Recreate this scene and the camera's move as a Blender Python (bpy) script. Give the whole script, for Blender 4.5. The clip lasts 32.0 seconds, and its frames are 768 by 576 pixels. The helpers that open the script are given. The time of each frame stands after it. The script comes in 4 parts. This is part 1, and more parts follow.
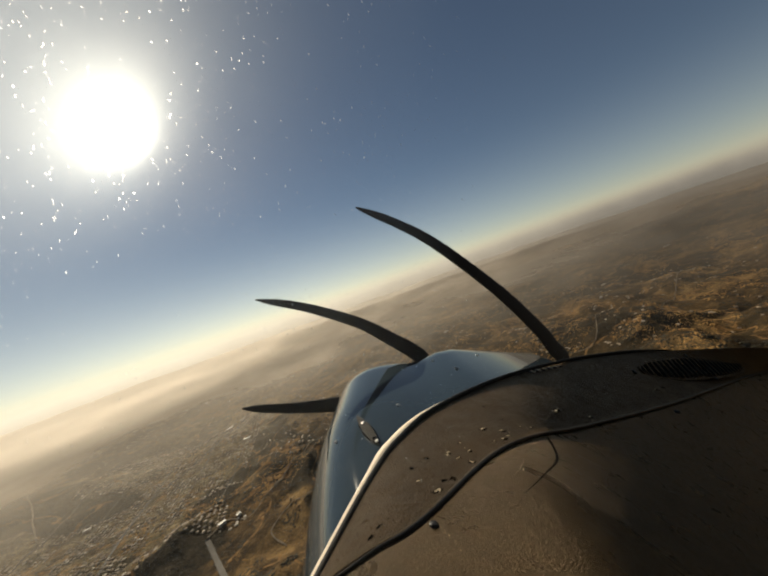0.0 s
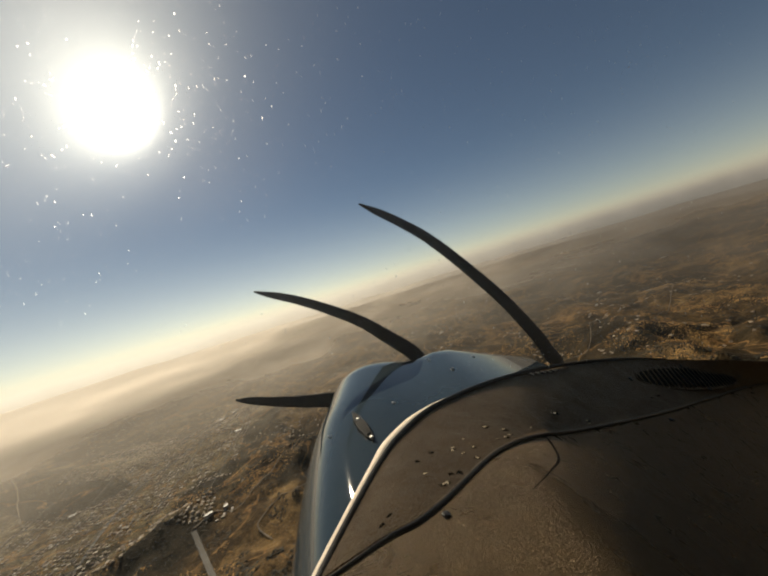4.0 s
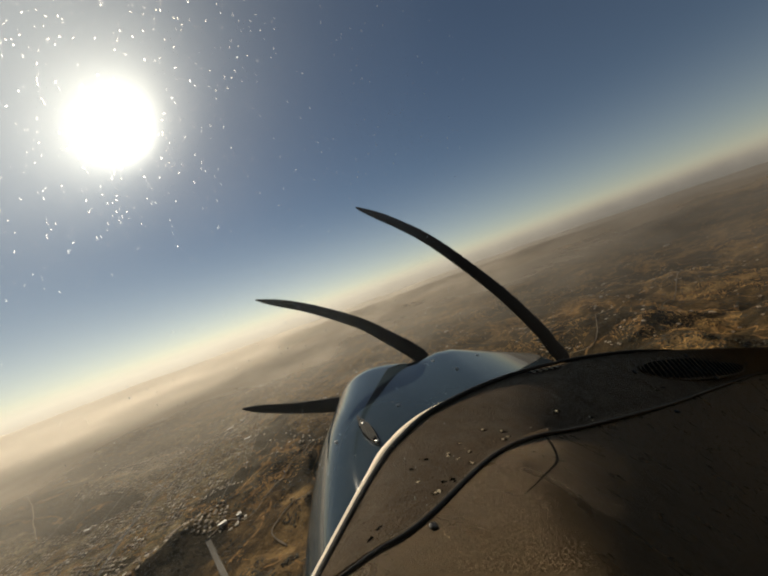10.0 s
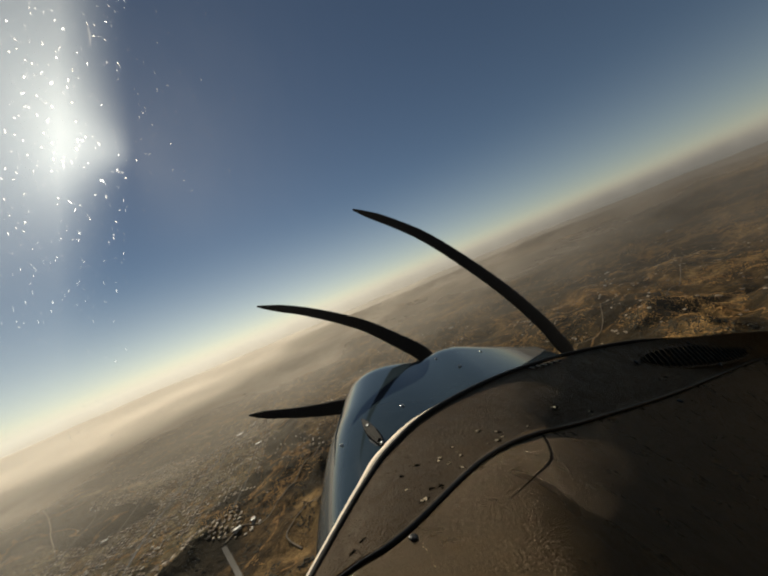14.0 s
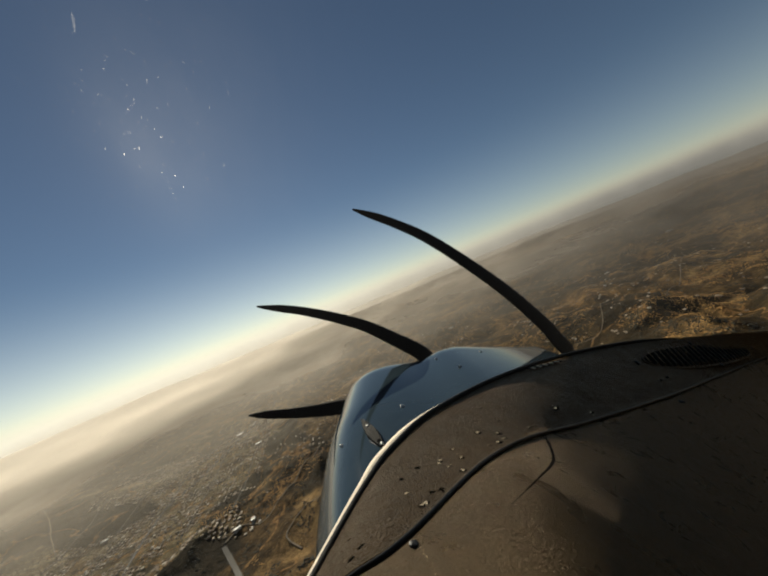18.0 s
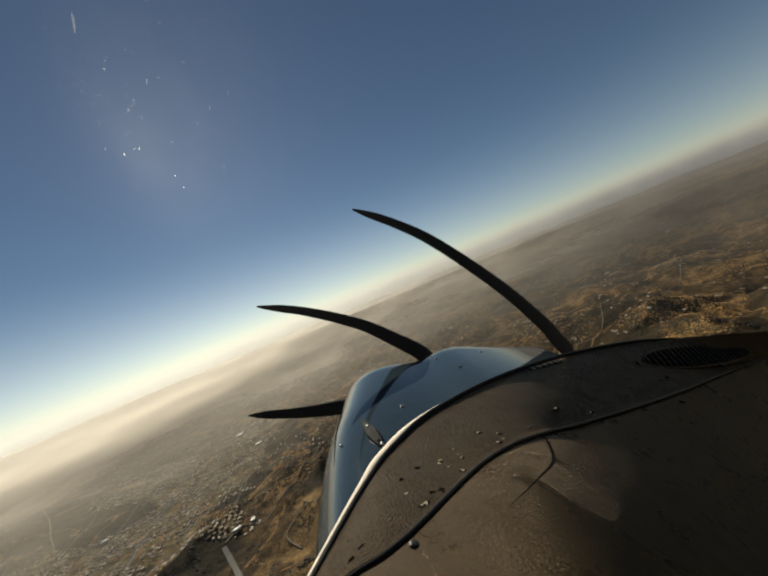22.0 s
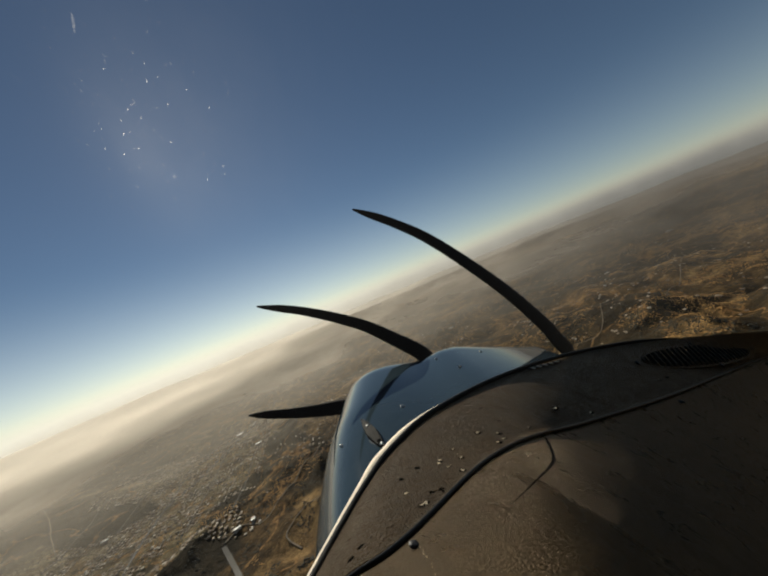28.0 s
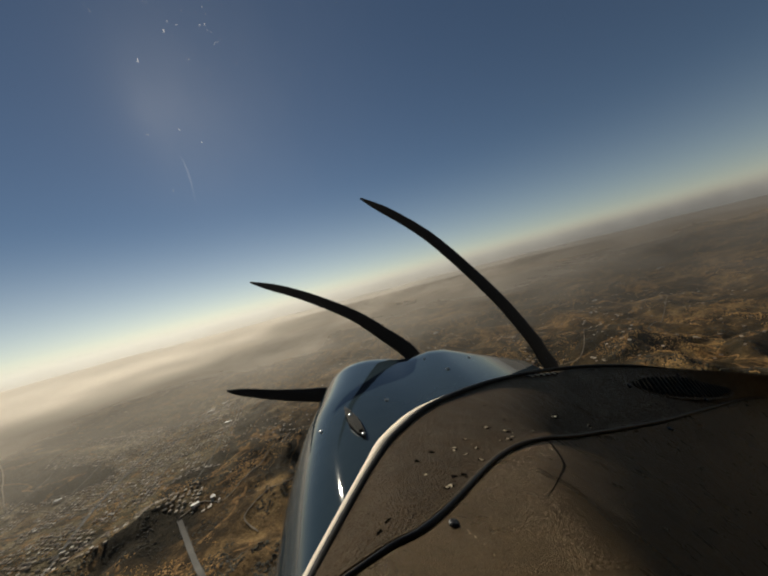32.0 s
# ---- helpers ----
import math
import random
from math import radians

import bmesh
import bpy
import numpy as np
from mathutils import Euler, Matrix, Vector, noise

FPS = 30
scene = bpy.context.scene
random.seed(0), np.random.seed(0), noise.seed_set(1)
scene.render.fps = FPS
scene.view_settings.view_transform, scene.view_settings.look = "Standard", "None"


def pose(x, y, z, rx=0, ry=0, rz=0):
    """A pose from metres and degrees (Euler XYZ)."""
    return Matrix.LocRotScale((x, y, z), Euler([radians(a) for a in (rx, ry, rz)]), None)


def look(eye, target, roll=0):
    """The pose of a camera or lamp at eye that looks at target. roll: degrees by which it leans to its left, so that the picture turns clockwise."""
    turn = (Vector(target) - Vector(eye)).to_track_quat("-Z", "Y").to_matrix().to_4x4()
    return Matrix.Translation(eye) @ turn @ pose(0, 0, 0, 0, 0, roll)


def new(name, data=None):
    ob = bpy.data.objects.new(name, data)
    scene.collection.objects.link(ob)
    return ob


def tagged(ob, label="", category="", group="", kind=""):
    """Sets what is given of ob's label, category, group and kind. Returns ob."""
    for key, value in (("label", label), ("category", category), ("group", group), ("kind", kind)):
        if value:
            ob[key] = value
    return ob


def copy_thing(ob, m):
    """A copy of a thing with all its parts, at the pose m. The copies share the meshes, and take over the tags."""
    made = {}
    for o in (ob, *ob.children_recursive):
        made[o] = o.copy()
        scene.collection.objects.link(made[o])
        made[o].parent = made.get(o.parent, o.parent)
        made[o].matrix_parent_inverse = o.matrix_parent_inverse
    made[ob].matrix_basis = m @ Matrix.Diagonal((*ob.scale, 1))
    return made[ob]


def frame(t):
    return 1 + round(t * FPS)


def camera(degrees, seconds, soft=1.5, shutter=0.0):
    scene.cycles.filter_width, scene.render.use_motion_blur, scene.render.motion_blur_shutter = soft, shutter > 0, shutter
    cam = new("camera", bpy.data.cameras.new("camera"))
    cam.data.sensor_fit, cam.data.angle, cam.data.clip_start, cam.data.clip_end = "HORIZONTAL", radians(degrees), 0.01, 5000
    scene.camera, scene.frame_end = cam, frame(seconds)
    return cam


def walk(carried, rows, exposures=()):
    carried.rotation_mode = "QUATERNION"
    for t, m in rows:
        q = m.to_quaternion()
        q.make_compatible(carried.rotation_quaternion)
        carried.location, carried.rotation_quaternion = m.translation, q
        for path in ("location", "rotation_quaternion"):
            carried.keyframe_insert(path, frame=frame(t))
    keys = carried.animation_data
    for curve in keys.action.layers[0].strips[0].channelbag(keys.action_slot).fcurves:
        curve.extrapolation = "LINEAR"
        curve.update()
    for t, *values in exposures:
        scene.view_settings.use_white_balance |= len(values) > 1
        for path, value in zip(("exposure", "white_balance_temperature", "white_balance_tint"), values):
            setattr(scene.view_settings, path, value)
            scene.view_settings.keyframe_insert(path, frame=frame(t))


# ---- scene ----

from mathutils.bvhtree import BVHTree

# ---------------------------------------------------------------- camera
# Everything of the aircraft is laid out in its own axes (x right, y ahead, z up) round the lens,
# which is clamped to the glareshield; the aircraft banks to the right over the valley.
HEIGHT = 600.0
BANK, NOSE = 22.8, -0.6
PLANE = pose(0, 0, HEIGHT, NOSE, BANK, 0)
EYE = PLANE @ pose(0, 0, 0, 90, 0, 0)

cam = camera(100.0, 32.0, soft=2.2)
# lens moves that take the added glare pane out of view and roll partly with the horizon: seconds, millimetres right, up
# and back, degrees about the same axes
SWAY = ((0.0, -10.0, -5.4, 0.5, 0.1, -0.5, 2.8), (1.5, -11.5, -6.1, 0.5, 0.05, -0.6, 3.3), (3.5, -16.0, -8.2, 0.5, -0.1, -0.85, 4.6),
        (5.5, -25.0, -12.0, 0.5, -0.5, -1.4, 7.6), (7.0, -26.2, -12.6, 0.5, -0.55, -1.5, 8.0), (8.0, -26.2, -12.6, 0.5, -0.55, -1.5, 8.0),
        (9.5, -14.0, -7.0, 0.5, 0.0, -0.75, 4.1), (11.0, -4.5, -1.8, 0.5, 0.0, -0.15, 1.0), (12.5, -0.2, 0, 0.5, 0, 0, 0), (14.5, 2.0, 0, 0.5, 0, 0, 0), (15.6, 3.6, 0, 0.4, 0, 0, 0),
        (16.5, 1.6, 0, -2.3, 0, 0, 0), (20.0, 1.5, 0, -2.3, 0, 0, 0), (25.5, 1.6, 0, -2.3, 0, 0, 0), (28.5, 1.6, 0, -2.3, 0, 0, 0),
        (29.3, 3.0, -2.5, -12.5, 0, -0.1, 0.8), (30.0, -7.5, -9.5, -13.0, -0.15, -0.55, 3.3), (31.0, -19.5, -15.5, -13.0, -0.5, -1.35, 7.2),
        (32.0, -21.2, -16.5, -13.0, -0.6, -1.5, 8.0))
walk(cam, [(t, EYE @ pose(x / 1000, y / 1000, z / 1000, *turns)) for t, x, y, z, *turns in SWAY
], exposures=[(0.0, -0.05, 7350, 8), (9.0, -0.16, 7250, 8), (13.0, -0.28, 6950, 6), (14.5, -0.26, 6900, 6), (17.0, -0.04, 6850, 5), (19.0, -0.14, 6600, 4), (21.0, -0.27, 6550, 4), (22.0, -0.02, 6550, 4), (26.0, -0.11, 6500, 4), (29.0, -0.17, 6450, 5), (32.0, -0.28, 6550, 6)])

# ---------------------------------------------------------------- sky and sun
SUN_DIR = Vector((-0.420, 0.751, 0.509)).normalized()
world = bpy.data.worlds.new("sky")
scene.world = world
world.use_nodes = True
wn = world.node_tree.nodes
sky = wn.new("ShaderNodeTexSky")
sky.sky_type = "NISHITA"
sky.sun_disc = False
sky.sun_elevation = math.asin(SUN_DIR.z)
sky.sun_rotation = math.atan2(SUN_DIR.x, SUN_DIR.y)
sky.altitude = 1800
sky.air_density, sky.dust_density, sky.ozone_density = 1.0, 0.1, 1.5
wn["Background"].inputs["Strength"].default_value = 0.05
world.node_tree.links.new(sky.outputs["Color"], wn["Background"].inputs["Color"])

sun = new("sun", bpy.data.lights.new("sun", "SUN"))
sun.data.energy, sun.data.angle, sun.data.color = 5.0, radians(0.53), (1.0, 0.9, 0.76)
sun.matrix_world = look((0, 0, 900), Vector((0, 0, 900)) - SUN_DIR)


# ---------------------------------------------------------------- materials
class Nodes:
    """A node material with a principled shader and short ways to wire it."""

    def __init__(self, name):
        self.mat = bpy.data.materials.new(name)
        self.mat.use_nodes = True
        self.tree = self.mat.node_tree
        self.bsdf = self.tree.nodes["Principled BSDF"]
        self.out = self.tree.nodes["Material Output"]

    def add(self, kind, **values):
        node = self.tree.nodes.new(kind)
        for key, value in values.items():
            node.inputs[key.replace("_", " ")].default_value = value
        return node

    def link(self, a, b):
        self.tree.links.new(a, b)

    def place(self, local=True):
        if local:
            return self.tree.nodes.new("ShaderNodeTexCoord").outputs["Object"]
        return self.tree.nodes.new("ShaderNodeNewGeometry").outputs["Position"]

    def noise(self, scale, detail=4.0, rough=0.55, local=True, warp=0.0):
        node = self.add("ShaderNodeTexNoise", Scale=scale, Detail=detail, Roughness=rough, Distortion=warp)
        self.link(self.place(local), node.inputs["Vector"])
        return node.outputs["Fac"]

    def ramp(self, fac, stops):
        node = self.tree.nodes.new("ShaderNodeValToRGB")
        els = node.color_ramp.elements
        while len(els) < len(stops):
            els.new(0.5)
        for el, (pos, col) in zip(els, stops):
            el.position = pos
            el.color = (*col, 1) if len(col) == 3 else col
        self.link(fac, node.inputs["Fac"])
        return node.outputs["Color"]

    def grey(self, fac, a, b, lo=0.0, hi=1.0):
        node = self.add("ShaderNodeMapRange", From_Min=a, From_Max=b, To_Min=lo, To_Max=hi)
        self.link(fac, node.inputs["Value"])
        return node.outputs["Result"]

    def mix(self, fac, a, b):
        node = self.tree.nodes.new("ShaderNodeMix")
        node.data_type = "RGBA"
        for value, slot in ((fac, 0), (a, 6), (b, 7)):
            if isinstance(value, (int, float)):
                node.inputs[slot].default_value = value
            elif isinstance(value, tuple):
                node.inputs[slot].default_value = (*value, 1)
            else:
                self.link(value, node.inputs[slot])
        return node.outputs[2]

    def math(self, op, a, b=0.0):
        node = self.tree.nodes.new("ShaderNodeMath")
        node.operation = op
        for value, slot in ((a, 0), (b, 1)):
            if isinstance(value, (int, float)):
                node.inputs[slot].default_value = value
            else:
                self.link(value, node.inputs[slot])
        return node.outputs[0]

    def bump(self, height, strength, distance):
        node = self.add("ShaderNodeBump", Strength=strength, Distance=distance)
        self.link(height, node.inputs["Height"])
        self.link(node.outputs["Normal"], self.bsdf.inputs["Normal"])

    def color(self, socket):
        self.link(socket, self.bsdf.inputs["Base Color"])
        return self

    def set(self, **values):
        for key, value in values.items():
            self.bsdf.inputs[key.replace("_", " ")].default_value = value
        return self


def plain(name, dark, light, scale, rough=0.5, metal=0.0, bump=0.0, size=0.001, local=True, **more):
    """A surface of two close tones, mixed at two scales, with a fine relief."""
    m = Nodes(name)
    both = m.math("ADD", m.math("MULTIPLY", m.noise(scale, local=local), 0.6), m.math("MULTIPLY", m.noise(scale * 9, local=local), 0.4))
    m.color(m.ramp(both, [(0.3, dark), (0.7, light)]))
    m.set(Roughness=rough, Metallic=metal, **more)
    m.link(m.grey(both, 0.3, 0.7, rough * 0.85, min(1.0, rough * 1.15)), m.bsdf.inputs["Roughness"])
    if bump:
        m.bump(m.noise(scale * 6, 6, local=local), bump, size)
    return m.mat


def leather(name, dark, light, rough, gloss, grain, depth, pebbles):
    """Grained vinyl: small pebbles, smudges and dust."""
    m = Nodes(name)
    cell = m.add("ShaderNodeTexVoronoi", Scale=grain, Randomness=1.0)
    cell.feature = "SMOOTH_F1"
    m.link(m.place(), cell.inputs["Vector"])
    smudge = m.noise(14.0, 5, 0.65)
    wear = m.noise(38.0, 6, 0.75, warp=0.6)
    dust = m.math("ADD", m.math("MULTIPLY", m.noise(950.0, 3, 0.7), 0.7), m.math("MULTIPLY", m.noise(160.0, 3), 0.3))
    tone = m.math("ADD", m.math("MULTIPLY", smudge, 0.4), m.math("MULTIPLY", dust, 0.6))
    m.color(m.ramp(tone, [(0.36, dark), (0.56, light), (0.68, tuple(1.8 * c for c in light))]))
    m.link(m.grey(wear, 0.3, 0.7, rough - 0.1, rough + 0.12), m.bsdf.inputs["Roughness"])
    wide = m.add("ShaderNodeTexVoronoi", Scale=grain * 0.36, Randomness=1.0)
    m.link(m.place(), wide.inputs["Vector"])
    relief = m.math("ADD", cell.outputs["Distance"], m.math("MULTIPLY", m.noise(90.0, 3), 0.15))
    relief = m.math("ADD", relief, m.math("MULTIPLY", wide.outputs["Distance"], pebbles))
    m.bump(relief, 1.0, depth)
    m.set(Specular_IOR_Level=gloss, Specular_Tint=(1.0, 0.7, 0.4, 1))
    return m.mat


DECK = leather("glareshield_vinyl", (0.034, 0.021, 0.0085), (0.076, 0.047, 0.0205), 0.42, 0.16, 2500.0, 0.0014, 0.95)
PAD = leather("padded_vinyl", (0.048, 0.0305, 0.013), (0.105, 0.069, 0.031), 0.31, 0.64, 4200.0, 0.0009, 0.16)
RUBBER = plain("black_rubber", (0.008, 0.008, 0.008), (0.02, 0.019, 0.018), 60, 0.6, bump=0.3, size=0.0004, Specular_IOR_Level=0.08)
PIPING = plain("dark_piping", (0.006, 0.006, 0.007), (0.016, 0.015, 0.015), 80, 0.4, bump=0.2, size=0.0003, Specular_IOR_Level=0.15)
CREAM = plain("cream_paint", (0.66, 0.57, 0.43), (0.82, 0.73, 0.58), 30, 0.75, bump=0.3, size=0.0006)
COWL = plain("blue_grey_paint", (0.026, 0.042, 0.054), (0.036, 0.054, 0.066), 3, 0.035, bump=0.012, size=0.002, Specular_IOR_Level=0.2)
BLADE = plain("propeller_black", (0.007, 0.006, 0.005), (0.016, 0.012, 0.010), 12, 0.6, bump=0.15, size=0.001, Specular_IOR_Level=0.1)
METAL = plain("worn_steel", (0.32, 0.31, 0.29), (0.55, 0.54, 0.5), 200, 0.3, 0.9, bump=0.2, size=0.0003)
DARKMETAL = plain("black_steel", (0.008, 0.008, 0.008), (0.03, 0.028, 0.026), 150, 0.5, 0.2, bump=0.2, size=0.0003)
CHIP = plain("bare_primer", (0.6, 0.5, 0.32), (0.82, 0.7, 0.48), 300, 0.5, bump=0.4, size=0.0004)
SCUFF = plain("torn_vinyl", (0.003, 0.0025, 0.002), (0.008, 0.007, 0.006), 300, 0.9, Specular_IOR_Level=0.02)
SLAT = plain("dull_brown_metal", (0.22, 0.165, 0.1), (0.36, 0.28, 0.18), 120, 0.6, Specular_IOR_Level=0.1)
LATCH = plain("tarnished_steel", (0.003, 0.003, 0.003), (0.009, 0.009, 0.007), 90, 0.6, 0.0, bump=0.5, size=0.002, Specular_IOR_Level=0.04)
VENT_SHADE = plain("vent_shade", (0.012, 0.009, 0.006), (0.024, 0.018, 0.012), 40, 0.9, Specular_IOR_Level=0.02)
LINING = plain("cabin_lining", (0.05, 0.045, 0.04), (0.085, 0.078, 0.068), 8, 0.85, bump=0.3, size=0.002)


def scatter(name, lobes, veil, uneven=False, glare_end=None, tint=(1, 0.97, 0.92)):
    """Clear plastic whose fine scratches throw shares of the light a little off their way: lobes of (share, index).
    The added pane's glare patch fades out over a given stretch along x."""
    m = Nodes(name)
    m.tree.nodes.remove(m.bsdf)
    last = m.tree.nodes.new("ShaderNodeBsdfTransparent").outputs[0]
    random_share = m.tree.nodes.new("ShaderNodeNewGeometry").outputs["Random Per Island"]
    edge = None
    if glare_end:
        sep = m.tree.nodes.new("ShaderNodeSeparateXYZ")
        m.link(m.place(), sep.inputs[0])
        edge = m.math("POWER", m.grey(sep.outputs[0], *glare_end, 1.0, 0.0), 2.0)
    for share, index in lobes:
        spread = m.add("ShaderNodeBsdfRefraction", Roughness=0.9, IOR=index, Color=(*tint, 1))
        mixed = m.tree.nodes.new("ShaderNodeMixShader")
        if uneven:
            m.link(m.grey(m.math("POWER", random_share, 4.0), 0.0, 1.0, share * 0.03, share), mixed.inputs[0])
        else:
            patchy = m.grey(m.noise(60.0, 3, 0.7), 0.35, 0.7, share * 0.85, share * 1.15)
            m.link(m.math("MULTIPLY", patchy, edge) if glare_end else patchy, mixed.inputs[0])
        m.link(last, mixed.inputs[1])
        m.link(spread.outputs[0], mixed.inputs[2])
        last = mixed.outputs[0]
    wide = m.add("ShaderNodeBsdfTranslucent", Color=(0.95, 0.95, 1.0, 1))
    mixed = m.tree.nodes.new("ShaderNodeMixShader")
    mixed.inputs[0].default_value = veil
    m.link(last, mixed.inputs[1])
    m.link(wide.outputs[0], mixed.inputs[2])
    m.link(mixed.outputs[0], m.out.inputs["Surface"])
    return m.mat


GLASS = scatter("scratched_acrylic", ((0.00008, 1.12), (0.0005, 1.3), (0.001, 1.6)), 0.001)
# for the added pane: broad scattering that stands in for the sun's glare
GLARE = scatter("glare_acrylic", ((0.0045, 1.05), (0.006, 1.12), (0.009, 1.3), (0.008, 1.6), (0.012, 2.2)), 0.0, glare_end=(-0.0094, -0.0068), tint=(0.84, 0.93, 1.0))
FAINT = scatter("faint_speck", ((0.008, 1.12), (0.02, 1.25)), 0.005, True)
SPECK = scatter("dust_speck", ((0.15, 1.12), (0.2, 1.25), (0.16, 1.5), (0.16, 2.0)), 0.004, True, tint=(0.9, 0.96, 1.0))

# ground: brush, dry grass and bare soil in patches
g = Nodes("chaparral_ground")
patch = g.noise(0.0035, 8, 0.62, local=False, warp=0.6)
fine = g.noise(0.05, 6, 0.7, local=False)
mixed = g.math("ADD", g.math("MULTIPLY", g.noise(0.013, 5, 0.6, local=False, warp=0.8), 0.55), g.math("MULTIPLY", g.noise(0.11, 4, 0.75, local=False), 0.45))
soil = g.noise(0.0016, 5, 0.6, local=False, warp=1.0)
brush = g.ramp(mixed, [(0.36, (0.016, 0.011, 0.0045)), (0.5, (0.058, 0.036, 0.0135)), (0.6, (0.15, 0.092, 0.036)), (0.7, (0.28, 0.18, 0.074))])
grass = g.ramp(mixed, [(0.36, (0.06, 0.037, 0.014)), (0.5, (0.165, 0.104, 0.043)), (0.66, (0.35, 0.225, 0.092))])
bare = g.ramp(fine, [(0.36, (0.08, 0.046, 0.019)), (0.52, (0.25, 0.138, 0.05)), (0.7, (0.46, 0.28, 0.115))])
blocks = g.math("ADD", g.math("MULTIPLY", g.noise(0.018, 4, 0.6, local=False), 0.5), g.math("MULTIPLY", g.noise(0.14, 4, 0.75, local=False), 0.5))
lots_tone = g.ramp(blocks, [(0.36, (0.04, 0.034, 0.017)), (0.47, (0.12, 0.097, 0.052)), (0.56, (0.27, 0.215, 0.125)), (0.64, (0.5, 0.41, 0.26))])
tone = g.mix(g.grey(patch, 0.49, 0.6), brush, grass)
tone = g.mix(g.grey(g.math("MULTIPLY", soil, patch), 0.31, 0.38, 0.0, 0.85), tone, bare)
spot = g.tree.nodes.new("ShaderNodeSeparateXYZ")
g.link(g.place(False), spot.inputs[0])
ex = g.math("POWER", g.math("MULTIPLY", g.math("ADD", spot.outputs[0], 1500.0), 1 / 800), 2.0)
ey = g.math("POWER", g.math("MULTIPLY", g.math("ADD", spot.outputs[1], -1650.0), 1 / 900), 2.0)
reach = g.math("ADD", g.math("ADD", ex, ey), g.math("MULTIPLY", patch, 1.4))
groves = g.noise(0.011, 5, 0.65, local=False)
lots_tone = g.mix(g.grey(groves, 0.5, 0.58, 0.0, 0.85), lots_tone, brush)
tone = g.mix(g.grey(reach, 1.45, 1.9, 0.85, 0.0), tone, lots_tone)
# large dark stands of oak and chaparral
stand = g.noise(0.0021, 4, 0.5, local=False, warp=0.8)
wooded = g.grey(stand, 0.5, 0.56, 0.0, 0.8)
edge_noise = g.noise(0.009, 5, 0.6, local=False)
for cx, cy, rx, ry in ((-1780, 1590, 300, 130), (-2350, 1650, 420, 300), (-890, 1000, 150, 95), (-925, 1300, 130, 120), (-2150, 2150, 260, 110)):
    ex = g.math("POWER", g.math("MULTIPLY", g.math("ADD", spot.outputs[0], -cx), 1 / rx), 2.0)
    ey = g.math("POWER", g.math("MULTIPLY", g.math("ADD", spot.outputs[1], -cy), 1 / ry), 2.0)
    reach = g.math("ADD", g.math("ADD", ex, ey), g.math("MULTIPLY", edge_noise, 1.4))
    wooded = g.math("MAXIMUM", wooded, g.grey(reach, 1.5, 1.85, 0.9, 0.0))
tone = g.mix(wooded, tone, g.ramp(fine, [(0.35, (0.011, 0.009, 0.005)), (0.7, (0.036, 0.028, 0.014))]))
# pale firebreaks and paths wind over the hills
path = g.math("ABSOLUTE", g.math("SUBTRACT", g.noise(0.0033, 3, 0.5, local=False, warp=0.7), 0.5))
tone = g.mix(g.math("MULTIPLY", g.grey(path, 0.004, 0.016, 0.8, 0.0), g.grey(fine, 0.35, 0.5)), tone, bare)
g.color(tone).set(Roughness=0.95, Specular_IOR_Level=0.1)
g.bump(fine, 1.0, 9.0)
GROUND = g.mat
ASPHALT = plain("worn_asphalt", (0.05, 0.044, 0.034), (0.09, 0.08, 0.062), 0.03, 0.85, local=False)
STREET = plain("pale_street", (0.05, 0.043, 0.031), (0.115, 0.098, 0.07), 0.02, 0.9, local=False)
DIRT = plain("pale_dirt_track", (0.11, 0.085, 0.052), (0.3, 0.235, 0.155), 0.04, 0.95, local=False)
WALLS = plain("stucco", (0.36, 0.28, 0.19), (0.58, 0.47, 0.33), 0.4, 0.9)
r = Nodes("roof_shingle")
pick = r.math("FRACT", r.math("ADD", r.tree.nodes.new("ShaderNodeObjectInfo").outputs["Random"], r.tree.nodes.new("ShaderNodeNewGeometry").outputs["Random Per Island"]))
shade = r.ramp(pick, [(0.0, (0.14, 0.11, 0.08)), (0.35, (0.3, 0.225, 0.155)), (0.7, (0.45, 0.36, 0.25)), (0.93, (0.68, 0.6, 0.48))])
r.color(r.mix(r.grey(r.noise(0.9, 4), 0.3, 0.7, 0.0, 0.35), shade, (0.14, 0.12, 0.1))).set(Roughness=0.9)
ROOF = r.mat
WHITE = plain("white_roof", (0.4, 0.38, 0.33), (0.62, 0.59, 0.52), 0.1, 0.6)
# dry plant colour with the gold of low sunlight mixed in
GOLD = plain("sunlit_scrub", (0.28, 0.145, 0.036), (0.68, 0.4, 0.125), 0.2, 0.95, local=False)
LEAF = plain("brush_leaves", (0.018, 0.017, 0.009), (0.06, 0.048, 0.024), 0.12, 0.95, local=False)


# ---------------------------------------------------------------- building helpers
def mesh_of(name, verts, faces, material, smooth=False):
    me = bpy.data.meshes.new(name)
    me.from_pydata([tuple(v) for v in verts], [], faces)
    me.materials.append(material)
    if smooth:
        me.polygons.foreach_set("use_smooth", [True] * len(me.polygons))
    me.update()
    return me


def done(bm, name, material, smooth=True):
    bmesh.ops.recalc_face_normals(bm, faces=bm.faces)
    me = bpy.data.meshes.new(name)
    bm.to_mesh(me)
    bm.free()
    me.materials.append(material)
    if smooth:
        me.polygons.foreach_set("use_smooth", [True] * len(me.polygons))
    return me


def part(name, me, parent, label="", m=None):
    ob = new(name, me)
    ob.parent = parent
    if m is not None:
        ob.matrix_basis = m
    if label:
        ob["label"] = label
    return ob


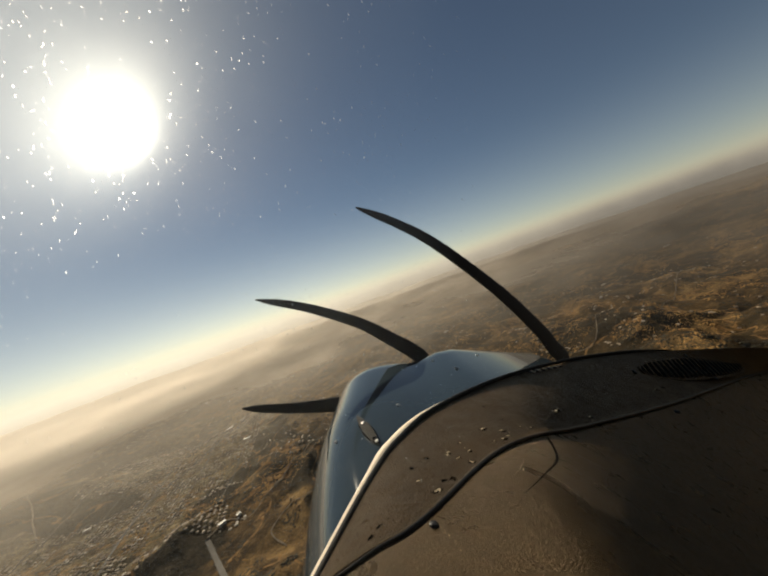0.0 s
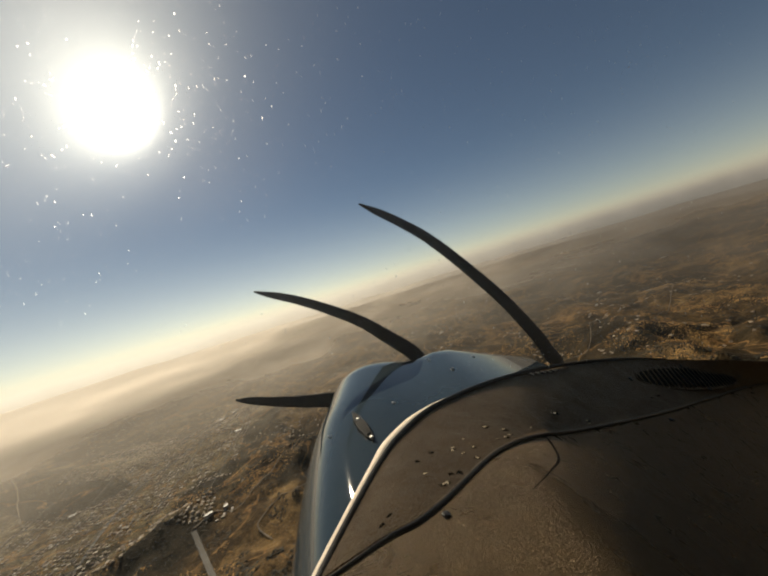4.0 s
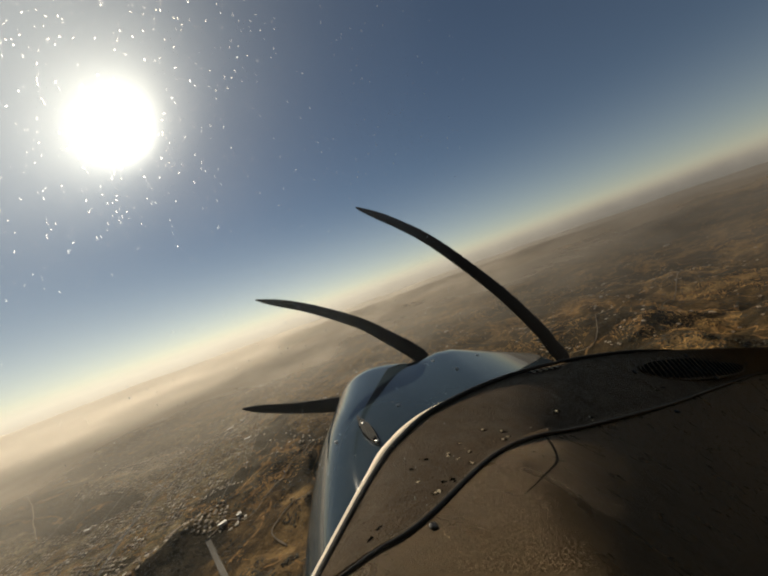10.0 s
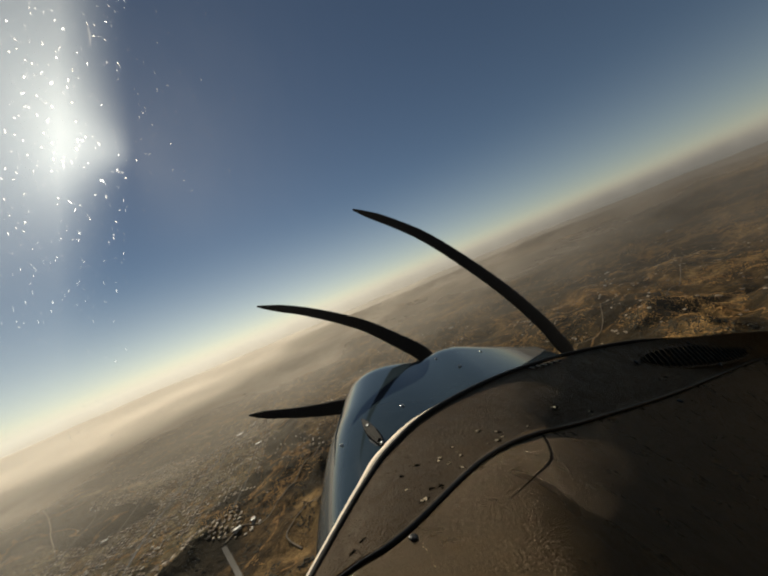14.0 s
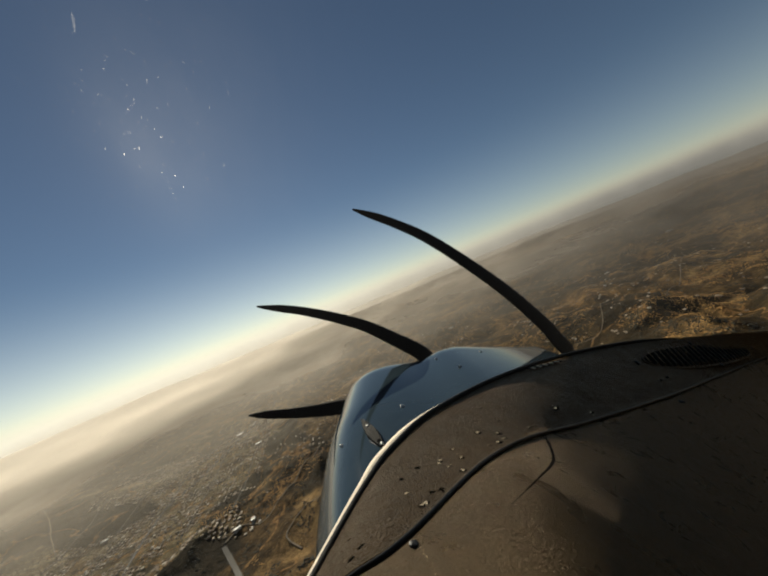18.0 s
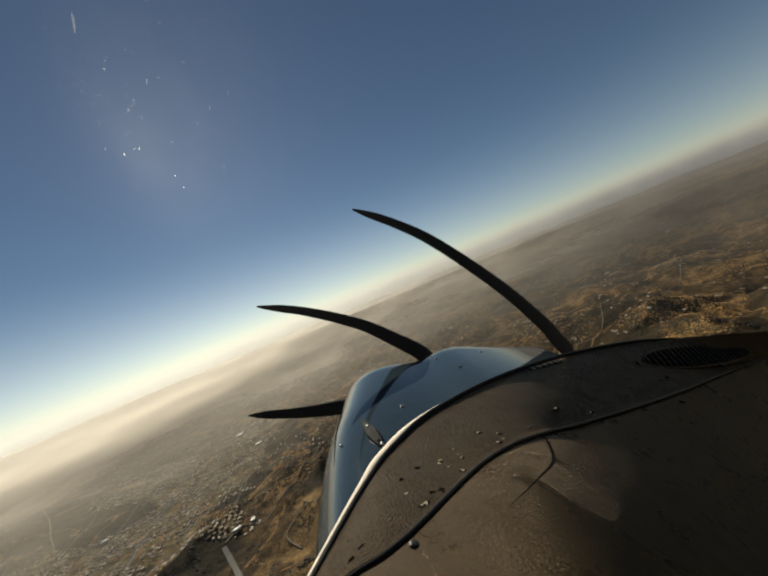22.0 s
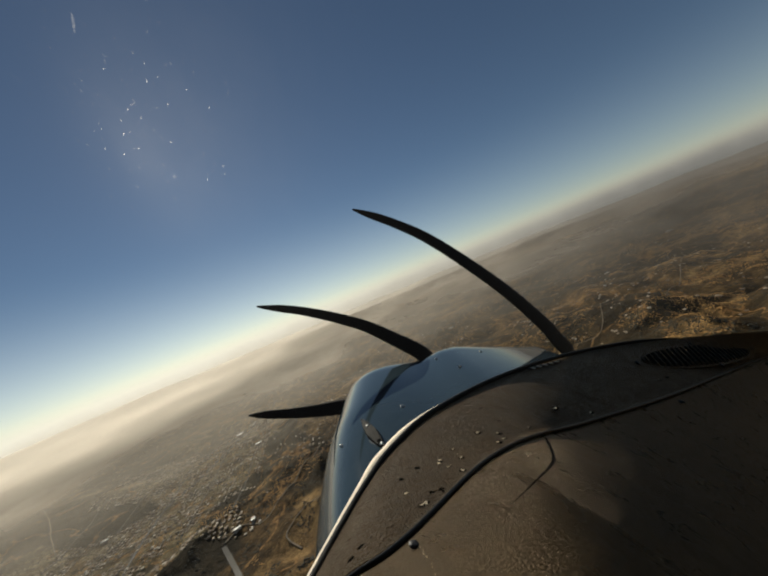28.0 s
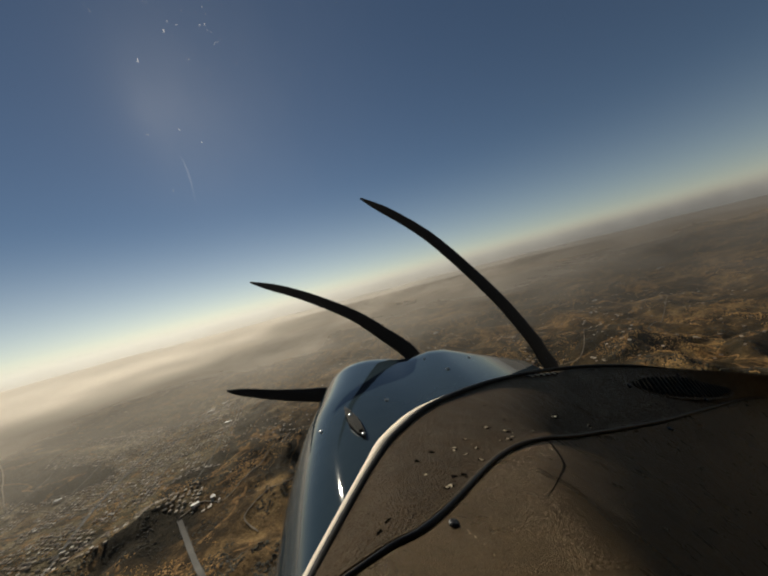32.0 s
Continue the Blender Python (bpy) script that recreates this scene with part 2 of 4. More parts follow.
def thing(name, label, category, m=PLANE, me=None, group="", kind=""):
    ob = new(name, me)
    ob.matrix_basis = m
    return tagged(ob, label, category, group, kind)


def spline(points, n=12):
    """A smooth line through the points (Catmull-Rom)."""
    p = [Vector(q) for q in points]
    p = [2 * p[0] - p[1], *p, 2 * p[-1] - p[-2]]
    line = []
    for a, b, c, d in zip(p, p[1:], p[2:], p[3:]):
        for i in range(n):
            t = i / n
            line.append(0.5 * (2 * b + (c - a) * t + (2 * a - 5 * b + 4 * c - d) * t * t + (3 * b - a - 3 * c + d) * t ** 3))
    return [*line, p[-2]]


def along(line, t):
    """The place at the share t of a line's points."""
    x = t * (len(line) - 1)
    i = min(int(x), len(line) - 2)
    return line[i].lerp(line[i + 1], x - i)


def sideways(line):
    """Unit normals of a line in plan, to its left."""
    out = []
    for i in range(len(line)):
        d = line[min(i + 1, len(line) - 1)] - line[max(i - 1, 0)]
        out.append(Vector((-d.y, d.x, 0)).normalized())
    return out


def tube(name, line, radius, material, sides=8, flat=1.0):
    """A round cord along a line; radius may follow the share of its length."""
    verts, faces, norm = [], [], sideways(line)
    for i, p in enumerate(line):
        r = radius(i / (len(line) - 1)) if callable(radius) else radius
        for k in range(sides):
            a = 2 * math.pi * k / sides
            verts.append(p + norm[i] * (r * math.cos(a)) + Vector((0, 0, r * flat * math.sin(a))))
    for i in range(len(line) - 1):
        for k in range(sides):
            k2 = (k + 1) % sides
            faces.append((i * sides + k, i * sides + k2, (i + 1) * sides + k2, (i + 1) * sides + k))
    faces += [tuple(range(sides))[::-1], tuple(range((len(line) - 1) * sides, len(line) * sides))]
    return mesh_of(name, verts, faces, material, True)


def slab(name, rows, thick, material, smooth=True):
    """A sheet through rows of points, with a thickness downwards."""
    n, m = len(rows), len(rows[0])
    verts = [p for row in rows for p in row] + [p - Vector((0, 0, thick)) for row in rows for p in row]
    at = lambda i, j, low=0: low * n * m + i * m + j
    faces = []
    for i in range(n - 1):
        for j in range(m - 1):
            faces.append((at(i, j), at(i, j + 1), at(i + 1, j + 1), at(i + 1, j)))
            faces.append((at(i + 1, j, 1), at(i + 1, j + 1, 1), at(i, j + 1, 1), at(i, j, 1)))
    for i in range(n - 1):
        for j in (0, m - 1):
            faces.append((at(i, j), at(i + 1, j), at(i + 1, j, 1), at(i, j, 1)))
    for j in range(m - 1):
        for i in (0, n - 1):
            faces.append((at(i, j), at(i, j, 1), at(i, j + 1, 1), at(i, j + 1)))
    me = mesh_of(name, verts, faces, material)
    skin = 2 * (n - 1) * (m - 1)
    me.polygons.foreach_set("use_smooth", [smooth and k < skin for k in range(len(faces))])
    return me


def box_mesh(name, size, material, bevel=0.0):
    bm = bmesh.new()
    bmesh.ops.create_cube(bm, size=1.0, matrix=Matrix.Diagonal((*size, 1)))
    if bevel:
        bmesh.ops.bevel(bm, geom=bm.edges[:], offset=bevel, segments=2, affect="EDGES")
    return done(bm, name, material, False)


def screw_mesh(name, r, material):
    """A round-headed screw with a cross slot."""
    bm = bmesh.new()
    bmesh.ops.create_uvsphere(bm, u_segments=14, v_segments=8, radius=r)
    for v in bm.verts:
        v.co.z = max(v.co.z, -0.1 * r) * 0.75
        if v.co.z > 0.45 * r and min(abs(v.co.x), abs(v.co.y)) < 0.25 * r:
            v.co.z -= 0.22 * r
    return done(bm, name, material)


# ---------------------------------------------------------------- glareshield
H = 0.11  # the lens stands this far above the glareshield


def plan(points, z=-H):
    return [(x * H, y * H, z) for x, y in points]


RIM = spline(plan([(-0.33, 0.7), (-0.231, 1.119), (-0.076, 1.657), (0.075, 2.043), (0.405, 2.611), (1.159, 3.481), (2.065, 4.3), (3.302, 5.221), (4.734, 6.035), (6.0, 6.513), (9.011, 7.562), (12.0, 8.3)]))
# the seam: plan at the rim's level, and how deep it lies (1 is the rim); it stands proud beside the lens and falls away to the middle
SEAM = spline([(x * k * H, y * k * H, -k * H) for x, y, k in (
    (-0.55, 0.7, 0.78), (-0.12, 1.12, 0.79), (0.11, 1.32, 0.8), (0.62, 1.9, 0.89), (1.04, 2.2, 1.06), (1.56, 2.43, 1.25),
    (2.77, 3.06, 1.46), (4.0, 3.78, 1.59), (5.64, 4.73, 1.66), (8.5, 6.2, 1.7))])


def drape(rows, x, y, lift=0.0):
    """The place on a sheet that lies on the line from the lens through the plan point (x, y) at the rim's level."""
    near = sorted(((p.x / -p.z - x) ** 2 + (p.y / -p.z - y) ** 2, p.z) for row in rows for p in row)[:5]
    z = sum(q / (d + 1e-6) for d, q in near) / sum(1 / (d + 1e-6) for d, q in near)
    return Vector((-z * x, -z * y, z + lift))


shelf = thing("glareshield", "worn dark brown vinyl glareshield shelf with chipped paint and a vent", "dashboard")
rows = []
for i in range(121):
    a, b = along(RIM, i / 120), along(SEAM, i / 120)
    rows.append([a.lerp(b, j / 12) + Vector((0, 0, 0.0009 * max(0.0, 1 - i / 60) * math.sin(math.pi * j / 12))) for j in range(13)])
deck_rows = rows
part("deck", slab("deck", rows, 0.006, DECK), shelf)
part("edge_trim", tube("edge_trim", [p + Vector((0, 0, 0.0004)) for p in RIM[:108]],
                       lambda t: 0.0016 + 0.0023 * t if t < 0.9 else 0.0035 * (1.02 - t) / 0.12, RUBBER, 8, 1.0), shelf, "black rubber edge strip")

# louvred vent let into the shelf
left_end, right_end = drape(deck_rows, 3.45, 4.35), drape(deck_rows, 5.9, 5.22)
front, rear = drape(deck_rows, 4.85, 5.22), drape(deck_rows, 3.945, 3.99)
long = (right_end - left_end).normalized()
lie = long.cross(front - rear).normalized()
VENT = (left_end + right_end) / 2 + lie * 0.0018
vent_m = Matrix.Translation(VENT) @ Matrix((long, lie.cross(long), lie)).transposed().to_4x4()
half_l, half_w = (right_end - left_end).length / 2 * 0.93, (front - rear).dot(lie.cross(long)) / 2
slat_lay = math.atan2((front - rear).dot(lie.cross(long)), (front - rear).dot(long))


def vent_outline(grow=0.0, n=48):
    """A long shape with pinched, rounded ends."""
    pts = []
    for i in range(n):
        a = 2 * math.pi * i / n
        c, s = math.cos(a), math.sin(a)
        pts.append(Vector(((half_l + grow) * math.copysign(abs(c) ** 0.9, c), (half_w + grow) * math.copysign(abs(s) ** 0.85, s), 0)))
    return pts


inner, outer = vent_outline(), vent_outline(0.005)
verts, faces, n = [], [], len(inner)
for ring, z in ((inner, -0.0015), (inner, 0.001), (outer, 0.0004), (outer, -0.0015)):
    verts += [p + Vector((0, 0, z)) for p in ring]
for r in range(3):
    for i in range(n):
        faces.append((r * n + i, r * n + (i + 1) % n, (r + 1) * n + (i + 1) % n, (r + 1) * n + i))
vent = part("vent", mesh_of("vent", verts, faces, DECK, False), shelf, "oval defroster vent with slanting slats", vent_m)
# flat sheet whose dark colour stands for the shade beneath the slats
part("hollow", mesh_of("hollow", [p + Vector((0, 0, 0.0004)) for p in inner], [tuple(range(n))], VENT_SHADE), vent)
lay = slat_lay
GAP = 2 * half_l / 23 * abs(math.sin(lay))
run, step = Vector((math.cos(lay), math.sin(lay), 0)), Vector((-math.sin(lay), math.cos(lay), 0))
for i in range(-16, 17):
    inside = [t for t in (half_l * k / 60 for k in range(-60, 61))
              if abs((run * t + step * i * GAP).x / half_l) ** 2.2 + abs((run * t + step * i * GAP).y / half_w) ** 2.3 < 0.97]
    if len(inside) < 4:
        continue
    mid = run * ((inside[0] + inside[-1]) / 2) + step * i * GAP
    bm = bmesh.new()
    bmesh.ops.create_cube(bm, size=1.0, matrix=Matrix.Translation(mid + Vector((0, 0, 0.0012))) @ Matrix.Rotation(lay, 4, "Z") @ Matrix.Rotation(radians(25), 4, "X")
                          @ Matrix.Diagonal((inside[-1] - inside[0], 0.5 * GAP, 0.0012, 1)))
    part("slat", done(bm, "slat", SLAT, False), vent)
SCREW = screw_mesh("screw", 0.0045, DARKMETAL)
for x, y in ((-1.13, -0.1), (0.0, 1.2), (1.12, 0.05), (0.02, -1.22)):
    part("screw", SCREW, vent, "", pose(x * (half_l + 0.004), y * (half_w + 0.001), 0.0018))

# ribbed slot by the rim
for i in range(11):
    t = i / 10
    p = drape(deck_rows, 1.8 + 0.6 * t, 3.98 + 0.42 * t, 0.0008)
    part("slot_rib", box_mesh("slot_rib", (0.0032, 0.007, 0.0016), METAL if i % 2 else DARKMETAL, 0.0003), shelf, "",
         Matrix.Translation(p) @ Matrix.Rotation(radians(38), 4, "Z"))


def fleck(name, r, stretch, material, seed):
    """A torn flake: an uneven, slightly raised patch."""
    rnd = random.Random(seed)
    k = 13
    ring = [Vector((r * stretch * math.cos(2 * math.pi * i / k), r * math.sin(2 * math.pi * i / k), 0)) * rnd.uniform(0.35, 1.3) for i in range(k)]
    verts = [*ring, *[p * 0.8 + Vector((0, 0, r * 0.05)) for p in ring]]
    faces = [(i, (i + 1) % k, k + (i + 1) % k, k + i) for i in range(k)] + [tuple(range(k, 2 * k))]
    return mesh_of(name, verts, faces, material)


rnd = random.Random(5)
CHIPS = ((0.33, 1.86), (0.47, 1.92), (0.66, 2.25), (0.79, 2.24), (0.75, 2.11), (1.04, 2.32), (1.44, 2.70), (1.67, 2.61), (3.00, 3.52), (0.45, 1.79), (0.21, 1.52), (3.18, 3.65))
SCUFFS = ((0.20, 1.81), (0.30, 1.62), (-0.07, 1.27), (-0.10, 1.21), (0.82, 2.70), (2.35, 3.39), (0.11, 1.70), (0.25, 1.60), (1.57, 2.72), (0.88, 2.44))
for name, places, material, label in (("paint_chip", CHIPS, CHIP, "pale chipped spot"), ("scuff", SCUFFS, SCUFF, "black torn spot")):
    for x, y in places:
        for k in range(3):
            p = drape(deck_rows, x + (k > 0) * rnd.gauss(0, 0.045), y + (k > 0) * rnd.gauss(0, 0.04), 0.00025)
            r = rnd.uniform(0.0017, 0.0028) * (0.3 + y / 3.2) * (rnd.uniform(0.25, 0.6) if k else 1.0)
            lay = Matrix.Translation(p) @ Matrix.Rotation(rnd.uniform(0.3, 1.1), 4, "Z")
            if material is CHIP and k < 2:
                part("scuff", fleck("scuff", r * 1.15, rnd.uniform(1.4, 2.4), SCUFF, rnd.random()), shelf, "black torn spot", lay @ pose(-0.4 * r, -0.5 * r, -0.00012))
            part(name, fleck(name, r * 0.6, rnd.uniform(1.3, 2.4), material, rnd.random()), shelf, label, lay)

# padded cover nearer the seats, rising gently from the seam
cover = thing("padded_cover", "grained brown-black padded vinyl dashboard cover with a curved crack", "dashboard")
near = spline([(-0.06, 0.03, 0), (0.02, 0.03, 0), (0.1, 0.035, 0), (0.3, 0.05, 0), (0.6, 0.1, 0), (1.0, 0.16, 0)])


def pad_rise(a, p, d):
    """A rounded shoulder at the lens's side that falls towards the seats farther in."""
    x = p.x / -a.z
    side = 1 / (1 + (max(0.0, x + 0.1) / 1.6) ** 2)
    deep = 0.8 * H * (1 - math.exp(-d / (0.8 * H)))
    return deep * (1.22 * side - 0.62) - (0.24 - 0.19 * side) * d


rows = []
for i in range(121):
    a, b = along(SEAM, i / 120), along(near, i / 120)
    b = Vector((b.x, b.y, a.z))
    row = []
    for j in range(33):
        p = a.lerp(b, (j / 32) ** 1.3)
        d = (p - a).length
        row.append(p + Vector((0, 0, pad_rise(a, p, d) - 0.0018 * math.exp(-d / 0.003))))
    rows.append(row)
part("cover_skin", slab("cover_skin", rows, 0.004, PAD), cover)
pad_n = len(rows[0])
pad_tree = BVHTree.FromPolygons([p for row in rows for p in row], [(i * pad_n + j, i * pad_n + j + 1, (i + 1) * pad_n + j + 1, (i + 1) * pad_n + j)
                                                                  for i in range(len(rows) - 1) for j in range(pad_n - 1)])


def on_pad(x, y, lift=0.0):
    """The place on the cover on the line from the lens through the plan point (x, y) at the rim's level."""
    way = Vector((x, y, -1)).normalized()
    p, n, _, _ = pad_tree.ray_cast(Vector((0, 0, 0)), way)
    if p is None:
        return drape(rows, x, y, lift)
    return p - way * (2 * lift)


part("piping", tube("piping", [p + Vector((0, 0, 0.0005 * i / len(SEAM))) for i, p in enumerate(SEAM)], lambda t: 0.0004 + 0.0027 * t, PIPING), cover, "dark cord along the seam")
welt = [p + s * 0.0011 + Vector((0, 0, 0.0003)) for p, s in zip(SEAM, sideways(SEAM))]
part("welt", tube("welt", welt, lambda t: 0.0002 + 0.0011 * t, PAD), cover, "raised brown edge along the seam")
big = screw_mesh("screw", 0.0034, DARKMETAL)
for x, y, s in ((0.135, 1.282, 0.5), (2.62, 2.84, 1.3), (5.04, 4.24, 1.6)):
    part("screw", big, cover, "dark round-headed screw", Matrix.Translation(on_pad(x, y, 0.0012)) @ Matrix.Scale(s, 4))


crack = spline([(x, y, 0) for x, y in ((1.10, 2.24), (1.07, 2.08), (0.99, 1.88), (0.82, 1.71), (0.60, 1.51))], 8)
edges = []
for i, (p, n) in enumerate(zip(crack, sideways(crack))):
    w = 0.012 * (1.03 - i / (len(crack) - 1)) ** 0.8 * (0.75 + 0.5 * noise.random())
    edges.append([on_pad(*(p + n * w * k).xy, 0.00018 - 0.0001 * abs(k)) for k in (-1, 0, 1)])
part("crack", slab("crack", edges, 0.0006, SCUFF), cover, "black curved crack in the vinyl")

edges = []
branch = spline([(0.99, 1.885, 0), (1.02, 1.868, 0), (1.06, 1.862, 0)], 6)
for i, (p, n) in enumerate(zip(branch, sideways(branch))):
    edges.append([on_pad(*(p + n * 0.004 * (1.05 - i / (len(branch) - 1)) * k).xy, 0.00018 - 0.0001 * abs(k)) for k in (-1, 0, 1)])
part("crack", slab("crack", edges, 0.0005, SCUFF), cover, "black curved crack in the vinyl")
# pale worn scratch and dark spots in the vinyl
for k in range(9):
    t = k / 8
    p = on_pad(0.164 + 0.04 * t + rnd.uniform(-0.006, 0.006), 1.27 - 0.115 * t, 0.0002)
    part("scratch", fleck("scratch", rnd.uniform(0.00012, 0.0003), rnd.uniform(1.0, 2.4), CHIP, rnd.random()), cover, "pale worn scratch", Matrix.Translation(p) @ Matrix.Rotation(-1.2, 4, "Z"))
for x, y in ((1.62, 1.95), (1.27, 1.75), (1.25, 1.62), (0.92, 1.92), (1.75, 1.35), (1.2, 1.35), (2.6, 1.9), (3.2, 1.7), (2.2, 1.5), (1.05, 1.2), (1.42, 2.1)):
    p = on_pad(x, y, 0.0002)
    part("spot", fleck("spot", rnd.uniform(0.0007, 0.0014), rnd.uniform(1.0, 2.0), SCUFF, rnd.random()), cover, "dark worn spot", Matrix.Translation(p) @ Matrix.Rotation(rnd.uniform(0, 3), 4, "Z"))

# ---------------------------------------------------------------- windscreen
base = spline([(-0.062, -0.14, 0), (-0.05, -0.03, 0), (-0.036, 0.06, 0), *[tuple(RIM[i]) for i in range(18, 110, 10)], (1.2, 0.86, 0)], 6)
lean = lambda p: Vector((p.x * 0.94 + 0.05, p.y * 0.3 - 0.05, 0.52))
rows = []
for k in range(25):
    t = k / 24
    row = []
    for p in base:
        q = Vector((p.x, p.y, -H + 0.002)).lerp(lean(p), t)
        out = Vector((q.x - 0.45, q.y + 0.2, 0)).normalized()
        row.append(q + out * 0.05 * math.sin(math.pi * t))
    rows.append(row)
screen = thing("window_1", "large clear acrylic windscreen, dusty and scratched", "window", kind="structure")
verts = [p for row in rows for p in row]
m = len(base)
faces = [(i * m + j, i * m + j + 1, (i + 1) * m + j + 1, (i + 1) * m + j) for i in range(24) for j in range(m - 1)]
pane = part("pane", mesh_of("pane", verts, faces, GLASS, True), screen)
pane.visible_shadow = False


SUN_LOCAL = (PLANE.to_3x3().inverted() @ SUN_DIR).normalized()
tree = BVHTree.FromPolygons(verts, faces)


def on_pane(across, up):
    """The place on the pane in a direction from the lens, with its inward side."""
    way = Vector((across, 1, up)).normalized()
    p, n, _, _ = tree.ray_cast(Vector((0, 0, 0)), way)
    return (None, None) if p is None else (p, n if n.dot(way) < 0 else -n)


# small pane added close to the lens; its sunward side scatters light as glare
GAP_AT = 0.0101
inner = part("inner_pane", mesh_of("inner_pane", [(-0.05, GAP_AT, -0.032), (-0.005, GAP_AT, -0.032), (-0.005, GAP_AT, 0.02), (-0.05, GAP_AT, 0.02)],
                                   [(0, 1, 2, 3)], GLARE), screen, "small clear pane added at the lens to spread sun glare")
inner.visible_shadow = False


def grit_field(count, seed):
    """Fine grit and short scratches, thicker here and there, all over the added pane."""
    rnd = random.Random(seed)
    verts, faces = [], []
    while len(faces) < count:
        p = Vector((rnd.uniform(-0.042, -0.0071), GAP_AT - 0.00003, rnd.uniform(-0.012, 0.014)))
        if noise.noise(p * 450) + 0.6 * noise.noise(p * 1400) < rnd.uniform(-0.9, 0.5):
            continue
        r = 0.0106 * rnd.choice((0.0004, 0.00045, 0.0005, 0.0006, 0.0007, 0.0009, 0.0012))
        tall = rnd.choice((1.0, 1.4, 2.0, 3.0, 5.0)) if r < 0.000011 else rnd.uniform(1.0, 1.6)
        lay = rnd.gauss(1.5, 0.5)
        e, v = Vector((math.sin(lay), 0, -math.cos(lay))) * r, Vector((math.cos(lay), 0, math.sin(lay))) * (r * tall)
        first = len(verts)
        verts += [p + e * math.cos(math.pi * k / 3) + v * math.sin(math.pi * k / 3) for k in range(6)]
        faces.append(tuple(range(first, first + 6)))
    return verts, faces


def speckle(count, seed):
    """Small flakes of dust and short scratches that lie square to the way to the sun."""
    rnd = random.Random(seed)
    verts, faces = [], []
    sun_x, sun_z = SUN_LOCAL.x / SUN_LOCAL.y, SUN_LOCAL.z / SUN_LOCAL.y
    for i in range(count):
        kind = rnd.random()
        if kind < 0.15:
            a, d = rnd.uniform(0, 2 * math.pi), abs(rnd.gauss(0, 0.28)) + 0.13
            across, up = sun_x + d * math.cos(a), sun_z + d * math.sin(a)
        elif kind < 0.92:
            across, up = rnd.gauss(-0.8, 0.3), rnd.gauss(0.55, 0.2)
        else:
            across, up = rnd.uniform(-1.2, 1.0), rnd.uniform(0.05, 0.9)
            if rnd.random() < 0.6:
                continue
        p, n = on_pane(across, up)
        if p is None:
            continue
        far = p.length
        v = Vector((sun_z - up + rnd.gauss(0, 0.06), 0, across - sun_x + rnd.gauss(0, 0.06)))
        v = (v - n * v.dot(n)).normalized()
        e = v.cross(n)
        r = far * rnd.choice((0.0003, 0.0004, 0.0005, 0.0007, 0.0009, 0.0013))
        tall = rnd.choice((1.0, 1.4, 2.0, 3.0, 4.5, 7.0)) if r < far * 0.0008 else rnd.uniform(1.0, 2.0)
        first = len(verts)
        verts += [p + n * far * 0.002 + e * (r * math.cos(math.pi * k / 3)) + v * (r * tall * math.sin(math.pi * k / 3)) for k in range(6)]
        faces.append(tuple(range(first, first + 6)))
    return verts, faces


grit = part("grit", mesh_of("grit", *grit_field(26000, 12), SPECK), screen, "bright grit on the added glare pane")
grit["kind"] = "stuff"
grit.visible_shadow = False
verts, faces = speckle(1300, 11)
rnd = random.Random(4)
# longer scratches
for x0, z0, x1, z1, w in ((-1.16, 0.79, -1.06, 0.75, 0.004), (-1.12, 0.64, -1.04, 0.6, 0.005), (-0.97, 0.7, -0.83, 0.555, 0.0012),
                          (-0.87, -0.06, -0.81, -0.15, 0.002), (-0.91, 0.82, -0.9, 0.76, 0.003)):
    first, kept = len(verts), 0
    for k in range(11):
        t = k / 10
        p, n = on_pane(x0 + (x1 - x0) * t, z0 + (z1 - z0) * t + 0.012 * math.sin(math.pi * t))
        if p is None:
            continue
        d = Vector((x1 - x0, 0, z1 - z0)).normalized()
        side = n.cross(d).normalized() * (p.length * w * (0.25 + math.sin(math.pi * t)) * rnd.uniform(0.6, 1.0))
        verts += [p + n * 0.0003 + side, p + n * 0.0003 - side]
        kept += 1
    faces += [(first + 2 * k, first + 2 * k + 1, first + 2 * k + 3, first + 2 * k + 2) for k in range(kept - 1)]
dust = part("dust_specks", mesh_of("dust_specks", verts, faces, FAINT), screen, "bright specks of dust on the pane")
dust["kind"] = "stuff"
dust.visible_shadow = False

# ---------------------------------------------------------------- nose of the aircraft
nose = thing("engine_cowling", "glossy blue-grey painted engine cowling ahead of the windscreen", "aircraft nose")
MID = 0.45


def hump(dx):
    """The raised middle of the cowling over the engine."""
    t = max(0.0, min(1.0, (0.33 - abs(dx)) / 0.16))
    return 0.06 * t * t * (3 - 2 * t)


def square(y):
    """How boxy the section is: round at the windscreen, square-shouldered at the front."""
    return 4.6 - 0.4 * min(1.0, max(0.0, (1.3 - y) / 1.1))


def girth(y):
    """Half the cowling's width; it draws in towards the windscreen."""
    return 0.62 - 0.17 * max(0.0, (0.95 - y) / 0.95) ** 1.5


